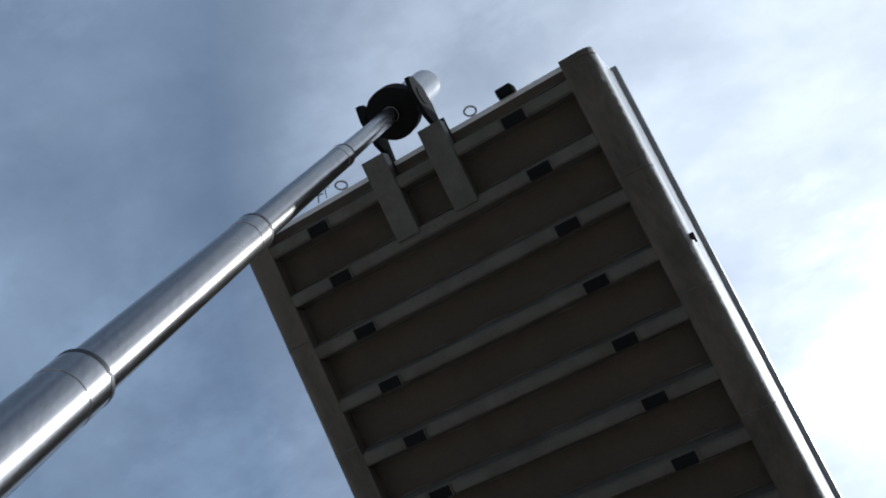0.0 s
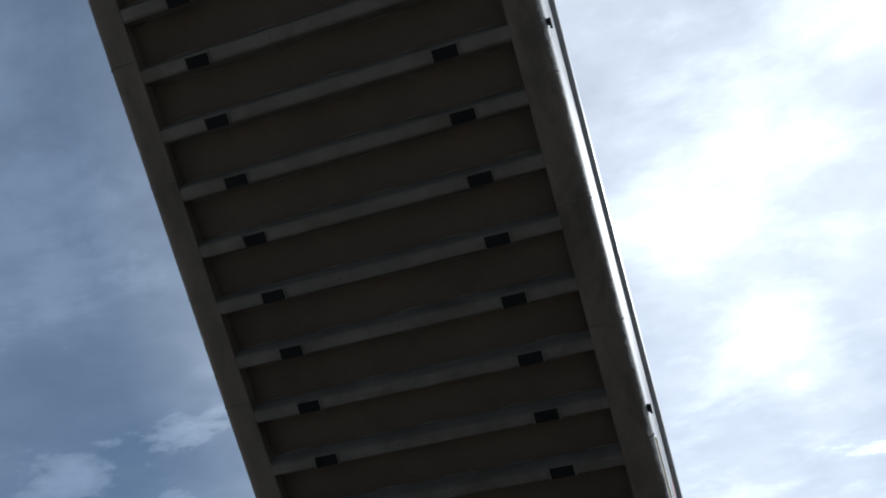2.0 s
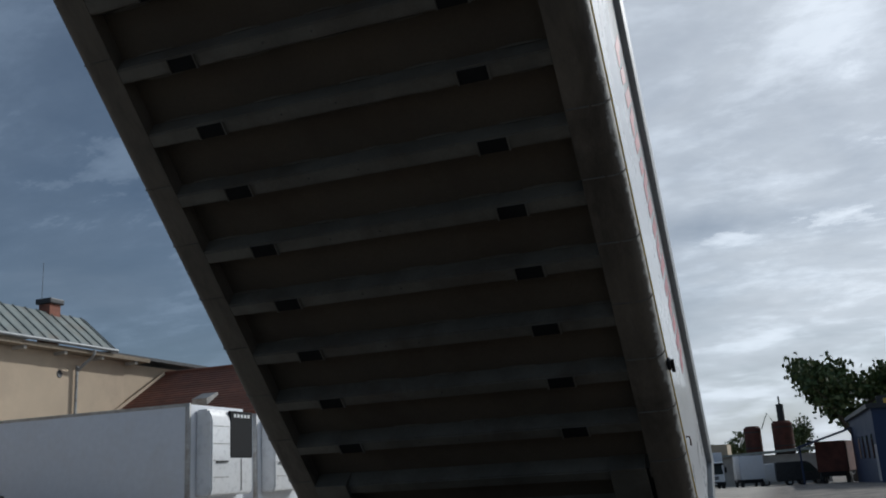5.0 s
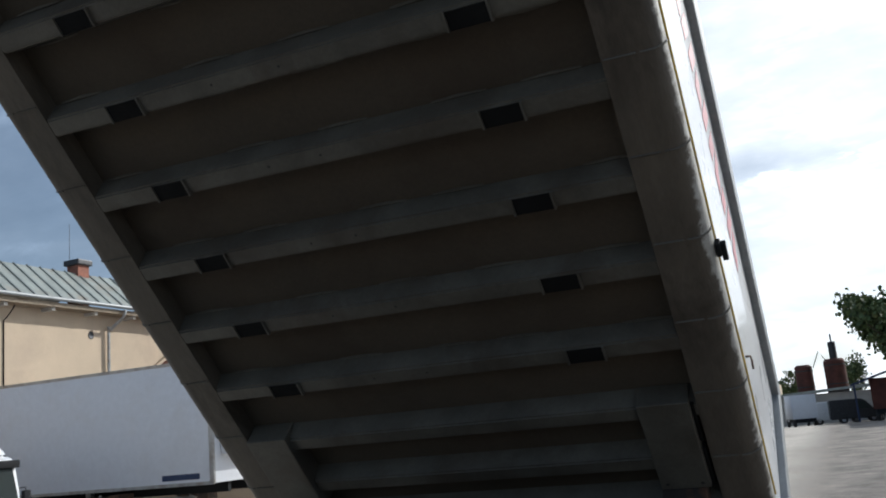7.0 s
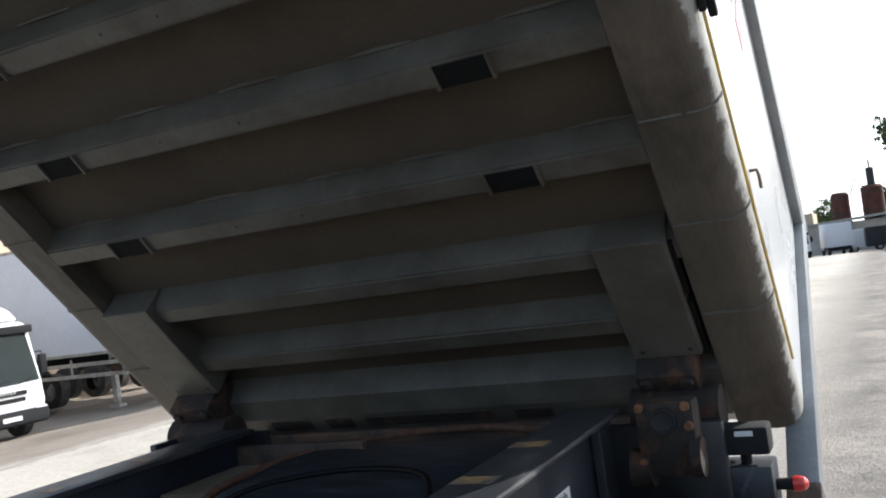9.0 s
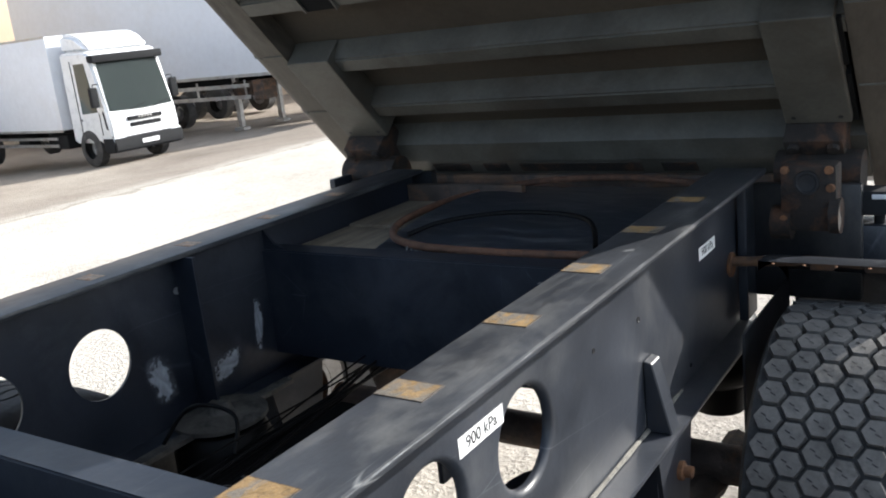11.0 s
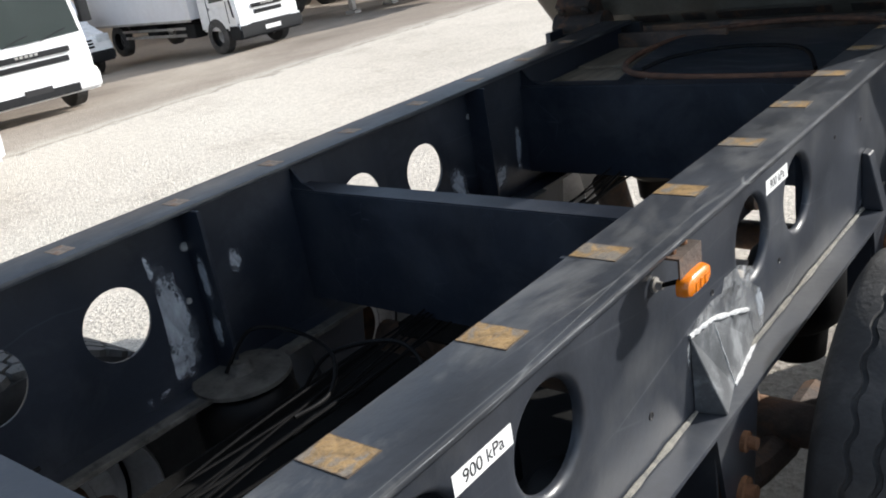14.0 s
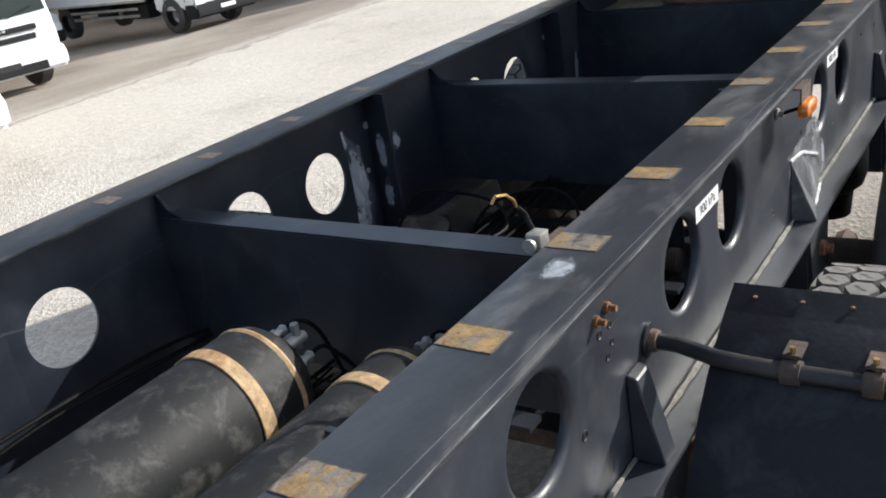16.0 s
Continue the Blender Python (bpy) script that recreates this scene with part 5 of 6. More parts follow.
# paint worn through in soft smears on the webs
def smear_material():
    """Worn paint, densest in the middle and breaking up in specks towards the rim."""
    m = material("worn_through_paint", (0.30, 0.325, 0.36), 0.5, var=0.4, scale=3, bump=0.1)
    nt = m.node_tree
    b = nt.nodes["Principled BSDF"]
    tc = nt.nodes.new("ShaderNodeTexCoord")
    far = nt.nodes.new("ShaderNodeVectorMath")
    far.operation = "LENGTH"
    nt.links.new(tc.outputs["Object"], far.inputs[0])
    geo = nt.nodes.new("ShaderNodeNewGeometry")
    n = node(nt, "ShaderNodeTexNoise", Scale=34.0, Detail=8.0, Roughness=0.72)
    nt.links.new(geo.outputs["Position"], n.inputs["Vector"])
    body_mask = maths(nt, "SUBTRACT", 1.0, far.outputs["Value"], clamp=True)
    f = maths(nt, "ADD", maths(nt, "MULTIPLY", body_mask, 1.5), maths(nt, "MULTIPLY", maths(nt, "SUBTRACT", n.outputs[0], 0.62), 2.6))
    nt.links.new(maths(nt, "MULTIPLY", ramp(nt, f, [(0.05, 0.0), (0.5, 1.0)]), maths(nt, "MULTIPLY", ramp(nt, body_mask, [(0.0, 0.0), (0.4, 1.0)]), 0.92)), b.inputs["Alpha"])
    return m


M["smear"] = smear_material()
first_smear = None
for x, y, z, w, h, turn in ((-RAIL + 0.0079, -0.115, 0.985, 0.085, 0.23, 4), (-RAIL + 0.0081, -0.17, 0.875, 0.14, 0.075, 20), (-RAIL + 0.0083, -0.15, 1.17, 0.03, 0.06, 25),
                            (-RAIL + 0.0083, 0.13, 1.08, 0.03, 0.05, 0), (-RAIL + 0.0079, 1.19, 0.94, 0.06, 0.11, 15), (-RAIL + 0.0081, 1.44, 0.89, 0.10, 0.055, 20), (-RAIL + 0.0083, 1.60, 0.97, 0.03, 0.13, -6),
                            (RAIL + 0.0086, 0.71, 0.88, 0.03, 0.07, 15)):
    mx = pose(x, y, z, turn, 0, 0) @ Matrix.Diagonal((1, w, h, 1))
    if first_smear is None:
        bm = B()
        c = bm.verts.new((0, 0, 0))
        rim = [bm.verts.new((0, math.cos(2 * math.pi * k / 24), math.sin(2 * math.pi * k / 24))) for k in range(24)]
        for k in range(24):
            bm.faces.new((c, rim[k], rim[(k + 1) % 24]))
        first_smear = part("worn_paint", bm, "smear", chassis, "pale blue-grey worn paint")
        first_smear.matrix_local = mx
    else:
        share("worn_paint", first_smear.data, chassis, mx)
for z, h in ((1.09, 0.09), (0.93, 0.08)):
    share("worn_paint", first_smear.data, chassis, pose(-RAIL + 0.052, -0.0118, z, 0, 0, -90) @ Matrix.Diagonal((1, 0.028, h, 1)))


def rubbed_patch(y, z, outline, label):
    """A thin rubbed area on the outer web, of its own shape."""
    bm = B()
    vs = [bm.verts.new((RAIL + 0.0079, y + a, z + b)) for a, b in outline]
    bm.faces.new(vs)
    return part("rubbed_paint", bm, "rubbed", chassis, label)


def rubbed_material():
    """Ground-back paint that fades out in ragged edges."""
    m = material("rubbed_paint", (0.33, 0.34, 0.35), 0.5, var=0.3, scale=12, bump=0.1)
    nt = m.node_tree
    b = nt.nodes["Principled BSDF"]
    tc = nt.nodes.new("ShaderNodeTexCoord")
    n = node(nt, "ShaderNodeTexNoise", Scale=16.0, Detail=8.0, Roughness=0.7)
    nt.links.new(tc.outputs["Object"], n.inputs["Vector"])
    nt.links.new(maths(nt, "MULTIPLY", ramp(nt, n.outputs[0], [(0.34, 0.0), (0.60, 1.0)]), 0.62), b.inputs["Alpha"])
    return m


M["rubbed"] = rubbed_material()
rubbed_patch(0.0, 0.0, [(0.285, 0.90), (0.285, 0.96), (0.33, 1.005), (0.42, 1.012), (0.53, 1.0), (0.66, 0.955), (0.72, 0.91), (0.745, 0.85), (0.73, 0.80), (0.66, 0.80), (0.64, 0.89), (0.42, 0.965), (0.31, 0.975)], "pale ground-back paint round the bracket")
rubbed_patch(0.62, 1.0, [(-0.16, -0.03), (-0.12, 0.035), (-0.03, 0.03), (0.06, -0.01), (0.08, -0.05), (-0.02, -0.03)], "pale rubbed paint")
rubbed_patch(1.66, 0.88, [(-0.05, -0.08), (0.14, -0.08), (0.10, -0.02), (0.02, 0.02)], "pale rubbed paint")
share("worn_paint", first_smear.data, chassis, pose(0.655, -1.145, ZT + 0.0007, 0, -90, 12) @ Matrix.Diagonal((1, 0.055, 0.04, 1)))

# worn bright edge along the rail
for s in (1, -1):
    bm = B()
    r = random.Random(9)
    pts = [(0.7455 * s, Y0 + 0.03 + k * 0.08, ZT - 0.0065 + r.uniform(-0.001, 0.001)) for k in range(98)]
    tube(bm, pts, [r.choice((0.0005, 0.0008, 0.0012, 0.0018)) for _ in pts], 5)
    part("worn_edge", bm, "scuffed", chassis, "paint rubbed off along the edge")

# dark sheet and hose ring between the rails at the rear
bm = B()
n = 14
rows = []
for j in range(n + 1):
    y = 1.80 + 1.06 * j / n
    rows.append([bm.verts.new((-0.30 + 0.80 * i / 8, y, 1.145 + 0.085 * math.sin(math.pi * (0.12 + 0.80 * j / n)) + 0.004 * math.sin(i * 2.1))) for i in range(9)])
for a, b in zip(rows, rows[1:]):
    for i in range(8):
        bm.faces.new((a[i], b[i], b[i + 1], a[i + 1]))
bmesh.ops.solidify(bm, geom=bm.faces[:], thickness=0.012)
solo("bent_cover_sheet", bm, "sheet", "scratched dark blue curved cover sheet between the rails", "cover sheet", smooth=True)
bm = B()
tube(bm, smooth_path([(0.53, 1.80, 1.205), (0.2, 1.79, 1.20), (-0.1, 1.80, 1.205), (-0.30, 1.93, 1.20), (-0.385, 2.15, 1.205), (-0.34, 2.45, 1.215), (-0.15, 2.68, 1.222), (0.15, 2.76, 1.224), (0.45, 2.70, 1.216), (0.56, 2.6, 1.20)]), 0.013, 10)
solo("rusty_hose", bm, "hose_rust", "rust-brown hose laid in a ring on the cover sheet", "hose", smooth=True)
bm = B()
tube(bm, smooth_path([(0.45, 1.86, 1.21), (0.35, 2.02, 1.25), (0.1, 2.06, 1.255), (-0.12, 1.98, 1.24), (-0.22, 1.90, 1.21)]), 0.008, 8)
solo("thin_hose", bm, "cable", "thin black hose lying on the sheet", "hose", smooth=True)
bm = B()
box(bm, -0.635, -0.31, 1.80, 2.10, 1.150, 1.176, 0.004)
box(bm, -0.635, -0.33, 2.112, 2.495, 1.156, 1.182, 0.004)
solo("floor_board", bm, "board", "weathered dusty wooden boards beside the sheet", "board")
bm = B()
for k in range(3):
    tube(bm, smooth_path([(-0.16 + 0.02 * k, 1.80, 1.185), (-0.155 + 0.012 * k, 1.815, 1.205 + 0.004 * k), (-0.14 - 0.02 * k, 1.84, 1.20), (-0.15 + 0.015 * k, 1.83, 1.18)], 4), 0.0016, 5)
solo("wire_twist", bm, "zinc", "pale twist of tie wire on the hose", "wire")

# rear bar of the chassis: beam, lamps
rear = thing("rear_bar", "dark blue rear chassis bar carrying the lamps", "rear bar")
bm = B()
box(bm, -1.13, 1.13, 2.62, 2.76, 0.955, 1.10, 0.008)
part("bar", bm, "paint", rear, smooth=True)
bm = B()
box(bm, -0.64, 0.64, 2.50, 2.54, 0.86, 1.13, 0.004)
part("end_plate", bm, "paint", rear)
bm = B()
box(bm, -0.64, -0.12, 2.505, 2.535, 1.131, 1.245, 0.004)
part("end_plate", bm, "rusty_dark", rear, "dusty upright plate")
for x in (-0.32, -0.16, 0.42):
    bm = B()
    box(bm, x - 0.06, x + 0.06, 2.86, 2.87, 1.17, 1.20)
    part("slot", bm, "ink", rear)
bm = B()
box(bm, 0.985, 1.135, 2.60, 2.70, 1.135, 1.215, 0.012)
wl = part("work_lamp", bm, "plastic", rear, "black work lamp with a clear face", smooth=True)
bm = B()
box(bm, 1.045, 1.095, 2.596, 2.60, 1.19, 1.205, 0.002)
part("lamp_face", bm, "clearlens", wl)
bm = B()
tube(bm, [(1.06, 2.66, 1.10), (1.06, 2.66, 1.14)], 0.016, 10)
part("lamp_stem", bm, "plastic", wl, smooth=True)
bm = B()
lathe(bm, [(0, 0.0), (0, 0.016), (0.045, 0.018), (0.047, 0.015)], 16, Matrix.Translation((1.13, 2.68, 1.035)))
al = part("lamp_arm", bm, "plastic", rear, smooth=True)
bm = B()
lathe(bm, [(0.045, 0.021), (0.055, 0.023), (0.075, 0.020), (0.084, 0.010), (0.086, 0)], 20, Matrix.Translation((1.13, 2.68, 1.035)))
part("red_lens", bm, "redlens", al, "red and white end-outline lamp", smooth=True)
bm = B()
lathe(bm, [(0, 0), (0, 0.024), (0.006, 0.024), (0.008, 0)], 20, Matrix.Translation((0.945, 2.552, 1.165)) @ pose(0, 0, 0, 0, 0, -40))
part("reflector", bm, "amber", rear, "round amber reflector", smooth=True)
bm = B()
for x in (0.95, 1.10):
    box(bm, x - 0.035, x + 0.035, 2.33, 2.39, 1.033, 1.055, 0.006)
tube(bm, [(0.66, 2.42, 1.02), (0.9, 2.42, 1.035), (1.17, 2.42, 1.03)], 0.016, 10)
part("guard_stay", bm, "rusty_dark", rear, smooth=True)
bm = B()
lathe(bm, [(0, 0), (0, 0.04), (0.008, 0.04), (0.008, 0)], 20, Matrix.Translation((RAIL + 0.008, 2.42, 1.01)))
part("stay_disc", bm, "rust", rear, "rusty disc", smooth=True)


# ---- parked vehicles ----
def road_wheel(parent, x, y, r=0.48, w=0.28, out=-1, drop=0.0):
    bm = B()
    lathe(bm, [(-w / 2, r * 0.55), (-w / 2, r * 0.9), (-w / 2 + 0.03, r), (w / 2 - 0.03, r), (w / 2, r * 0.9), (w / 2, r * 0.55)], 36, Matrix.Translation((x, y, r - drop)) @ pose(0, 0, 0, 0, 0, 90))
    wheel_ob = part("wheel", bm, "rubber", parent, smooth=True)
    bm = B()
    s = out
    lathe(bm, [(s * w * 0.42, r * 0.56), (s * w * 0.30, r * 0.5), (s * w * 0.1, r * 0.42), (s * w * 0.12, r * 0.25), (s * w * 0.40, r * 0.22), (s * w * 0.42, 0)], 30, Matrix.Translation((x, y, r - drop)) @ pose(0, 0, 0, 0, 0, 90))
    part("hub_cap", bm, "rim", wheel_ob, smooth=True)


def lorry(m, label, box_len, cab_h=2.55, width=2.2, box_h=3.45, dark_bumper=True, roof_dome=False):
    """A cab-over lorry: front at x = 0, heading along +x."""
    t = thing("lorry", label, "lorry", m, "parked lorries")
    h = width / 2
    bm = B()
    prism(bm, [(-0.02, 0.62), (0.0, 0.95), (-0.05, 1.35), (-0.42, cab_h - 0.12), (-0.60, cab_h), (-1.75, cab_h + 0.02), (-1.80, 0.62)], "y", -h + 0.05, h - 0.05)
    bmesh.ops.bevel(bm, geom=bm.edges[:], offset=0.06, segments=3, affect="EDGES")
    part("cab", bm, "truck_white", t, smooth=True)
    if roof_dome:
        bm = B()
        prism(bm, [(-0.52, cab_h - 0.02), (-0.72, cab_h + 0.22), (-1.05, cab_h + 0.42), (-1.45, cab_h + 0.50), (-1.78, cab_h + 0.50), (-1.78, cab_h)], "y", -h + 0.14, h - 0.14)
        bmesh.ops.bevel(bm, geom=bm.edges[:], offset=0.10, segments=3, affect="EDGES")
        part("roof_deflector", bm, "truck_white", t, "rounded white roof deflector", smooth=True)
    # windscreen
    bm = B()
    za, zb = 1.42, cab_h - 0.20
    def xs(z):
        return -0.05 - (z - 1.35) * (0.37 / (cab_h - 0.12 - 1.35)) + 0.012
    vs = [bm.verts.new(p) for p in ((xs(za), -h + 0.14, za), (xs(za) + 0.02, 0, za - 0.03), (xs(za), h - 0.14, za), (xs(zb), h - 0.20, zb), (xs(zb) + 0.02, 0, zb), (xs(zb), -h + 0.20, zb))]
    bm.faces.new((vs[0], vs[1], vs[4], vs[5]))
    bm.faces.new((vs[1], vs[2], vs[3], vs[4]))
    bmesh.ops.solidify(bm, geom=bm.faces[:], thickness=0.01)
    ws = part("windscreen", bm, "glass", t, "dark windscreen")
    for y in (-0.35, 0.35):
        bm = B()
        tube(bm, [(xs(za) + 0.02, y, za - 0.03), (xs(za + 0.1) + 0.03, y + 0.3, za + 0.06), (xs(za + 0.15) + 0.025, y + 0.5, za + 0.1)], 0.010, 6)
        part("wiper", bm, "plastic", ws)
    bm = B()
    box(bm, -0.52, -0.24, -h + 0.045, h - 0.045, cab_h - 0.30, cab_h - 0.10, 0.04)
    part("sun_visor", bm, "plastic", t, smooth=True)
    for s in (-1, 1):
        bm = B()
        prism(bm, [(-0.45, 1.42), (-1.15, 1.38), (-1.15, cab_h - 0.28), (-0.68, cab_h - 0.28)], "y", s * (h - 0.052), s * (h - 0.042))
        part("side_window", bm, "glass", t)
        bm = B()
        box(bm, -0.30, -0.16, s * (h + 0.02), s * (h + 0.22), 1.55, 2.05, 0.03) if s > 0 else box(bm, -0.30, -0.16, -h - 0.22, -h - 0.02, 1.55, 2.05, 0.03)
        tube(bm, [(-0.25, s * (h - 0.06), 2.12), (-0.22, s * (h + 0.1), 2.13), (-0.23, s * (h + 0.12), 2.0)], 0.015, 6)
        part("mirror", bm, "plastic", t, smooth=True)
        bm = B()
        box(bm, -1.24, -1.20, min(s * (h - 0.045), s * (h - 0.03)), max(s * (h - 0.045), s * (h - 0.03)), 1.20, 1.26, 0.004)
        part("door_handle", bm, "plastic", t)
        bm = B()
        a, b2 = sorted((s * (h - 0.06), s * (h - 0.40)))
        box(bm, -0.06, 0.035, a, b2, 0.60, 0.76, 0.02)
        part("headlamp", bm, "clearlens", t, "clear headlamp", smooth=True)
        bm = B()
        a, b2 = sorted((s * (h - 0.30), s * (h - 0.42)))
        box(bm, 0.005, 0.05, a, b2, 0.48, 0.54, 0.01)
        part("indicator", bm, "amber", t)
        bm = B()
        a, b2 = sorted((s * (h - 0.042), s * (h - 0.055)))
        prism(bm, [(-0.12, 0.95), (-0.20, 0.98), (-0.26, 1.45), (-0.18, 1.40)], "y", a, b2)
        part("air_deflector", bm, "plastic", t)
    for k in range(2):
        bm = B()
        gw = 0.52 if dark_bumper else 0.80
        box(bm, -0.04, 0.024 - 0.008 * k, -gw + 0.05 * k, gw - 0.05 * k, 1.12 - 0.16 * k, 1.22 - 0.16 * k, 0.012)
        part("grille_slat", bm, "plastic", t, smooth=True)
    for k in range(5):
        bm = B()
        box(bm, 0.023, 0.027, -0.22 + 0.09 * k, -0.16 + 0.09 * k, 1.165, 1.21)
        part("emblem_bar", bm, "zinc", t)
    bm = B()
    prism(bm, [(-0.45, 0.34), (0.06, 0.36), (0.09, 0.62), (0.0, 0.78), (-0.45, 0.78)], "y", -h + 0.02, h - 0.02)
    bmesh.ops.bevel(bm, geom=bm.edges[:], offset=0.05, segments=2, affect="EDGES")
    bp = part("bumper", bm, "plastic" if dark_bumper else "truck_white", t, smooth=True)
    bm = B()
    box(bm, 0.088, 0.10, -0.26, 0.26, 0.50, 0.61, 0.004)
    part("number_plate", bm, "ink" if not dark_bumper else "sticker", bp)
    if not dark_bumper:
        bm = B()
        box(bm, 0.03, 0.098, -0.78, 0.78, 0.39, 0.55, 0.02)
        part("lower_grille", bm, "plastic", bp)
    bm = B()
    for s in (-1, 1):
        a, b2 = sorted((s * (h - 0.05), s * (h - 0.034)))
        box(bm, -1.30, -1.285, a, b2, 0.70, cab_h - 0.2)
        box(bm, -0.40, -0.385, a, b2, 0.82, 1.40)
    part("door_seam", bm, "plastic", t)
    # chassis and box
    bm = B()
    L = 1.9 + box_len
    for s in (-0.4, 0.4):
        box(bm, -L, -0.6, s - 0.05, s + 0.05, 0.62, 0.85)
    box(bm, -3.3, -2.3, -h + 0.15, -h + 0.55, 0.45, 0.85, 0.03)
    box(bm, -4.9, -4.3, -h + 0.15, -h + 0.50, 0.50, 0.85, 0.03)
    part("frame", bm, "plastic", t)
    bm = B()
    box(bm, -L + 1.6, -2.6, -h + 0.03, -h + 0.06, 0.52, 0.60)
    box(bm, -L + 1.6, -2.6, -h + 0.03, -h + 0.06, 0.72, 0.79)
    part("side_guard", bm, "zinc", t)
    if box_len:
        hb = h + 0.13
        bm = B()
        box(bm, -L, -1.95, -hb, hb, 1.0, box_h, 0.02)
        bx = part("cargo_box", bm, "box_white", t, "plain white cargo box", smooth=True)
        for z in (1.0, box_h):
            for s in (-1, 1):
                bm = B()
                box(bm, -L - 0.005, -1.945, s * hb - 0.012, s * hb + 0.012, z - 0.05, z + 0.012, 0.006)
                part("edge_trim", bm, "zinc", bx, smooth=True)
    for s in (-1, 1):
        road_wheel(t, -1.05, s * (h - 0.16), out=-s)
        road_wheel(t, -L + 1.4, s * (h - 0.16), out=-s)
    return t


GZ = -0.095
lorry(pose(-14.65, 12.50, GZ - fall(-15.5), 0, 0, -4) @ Matrix.Diagonal((0.82, 0.82, 0.82, 1)), "light white lorry with a roof deflector, plain box and black bumper", 6.0, cab_h=2.95, roof_dome=True)
lorry(pose(-12.95, 5.9, GZ - fall(-13.8), 0, 0, -5) @ Matrix.Diagonal((0.9, 0.9, 0.9, 1)), "tall white lorry with a white bumper, parked", 5.5, cab_h=3.1, width=2.5, box_h=3.7, dark_bumper=False)
lorry(pose(-7.6, 1.5, GZ, 0, 0, 4), "white lorry with a rounded white bumper, parked beside the trailer", 5.0, cab_h=3.0, width=2.5, box_h=3.6, dark_bumper=False)


def van(m, label, mat="truck_white", length=5.4):
    """A panel van: front at x = 0, heading along +x."""
    t = thing("van", label, "van", m, "parked vans")
    bm = B()
    prism(bm, [(0.0, 0.42), (0.02, 0.75), (-0.12, 0.98), (-0.85, 1.25), (-1.55, 2.05), (-1.9, 2.2), (-length, 2.2), (-length, 0.40)], "y", -0.95, 0.95)
    bmesh.ops.bevel(bm, geom=bm.edges[:], offset=0.08, segments=3, affect="EDGES")
    part("shell", bm, mat, t, smooth=True)
    bm = B()
    vs = [bm.verts.new(p) for p in ((-0.93, -0.78, 1.32), (-0.93, 0.78, 1.32), (-1.50, 0.70, 1.99), (-1.50, -0.70, 1.99))]
    bm.faces.new(vs)
    bmesh.ops.translate(bm, vec=(0.03, 0, 0.03), verts=bm.verts[:])
    bmesh.ops.solidify(bm, geom=bm.faces[:], thickness=0.015)
    part("windscreen", bm, "glass", t, "dark windscreen")
    bm = B()
    prism(bm, [(0.05, 0.36), (0.08, 0.62), (-0.3, 0.66), (-0.5, 0.36)], "y", -0.93, 0.93)
    bmesh.ops.bevel(bm, geom=bm.edges[:], offset=0.04, segments=2, affect="EDGES")
    part("bumper", bm, "plastic", t, smooth=True)
    for k in range(3):
        bm = B()
        box(bm, -0.10, 0.012 - 0.03 * k, -0.45, 0.45, 0.72 + 0.075 * k, 0.765 + 0.075 * k, 0.008)
        part("grille_slat", bm, "plastic", t)
    for s in (-1, 1):
        bm = B()
        a, b2 = sorted((s * 0.56, s * 0.90))
        box(bm, -0.42, -0.02, a, b2, 0.80, 1.0, 0.03)
        part("headlamp", bm, "clearlens", t, smooth=True)
        bm = B()
        prism(bm, [(-1.10, 1.25), (-1.60, 1.92), (-2.1, 1.92), (-2.1, 1.25)], "y", s * 0.945, s * 0.958)
        part("side_window", bm, "glass", t)
        road_wheel(t, -0.95, s * 0.84, 0.34, 0.22, -s)
        road_wheel(t, -length + 1.1, s * 0.84, 0.34, 0.22, -s)
    return t


van(pose(-19.0, 10.2, GZ - fall(-20), 0, 0, -3), "white panel van parked between the lorries")


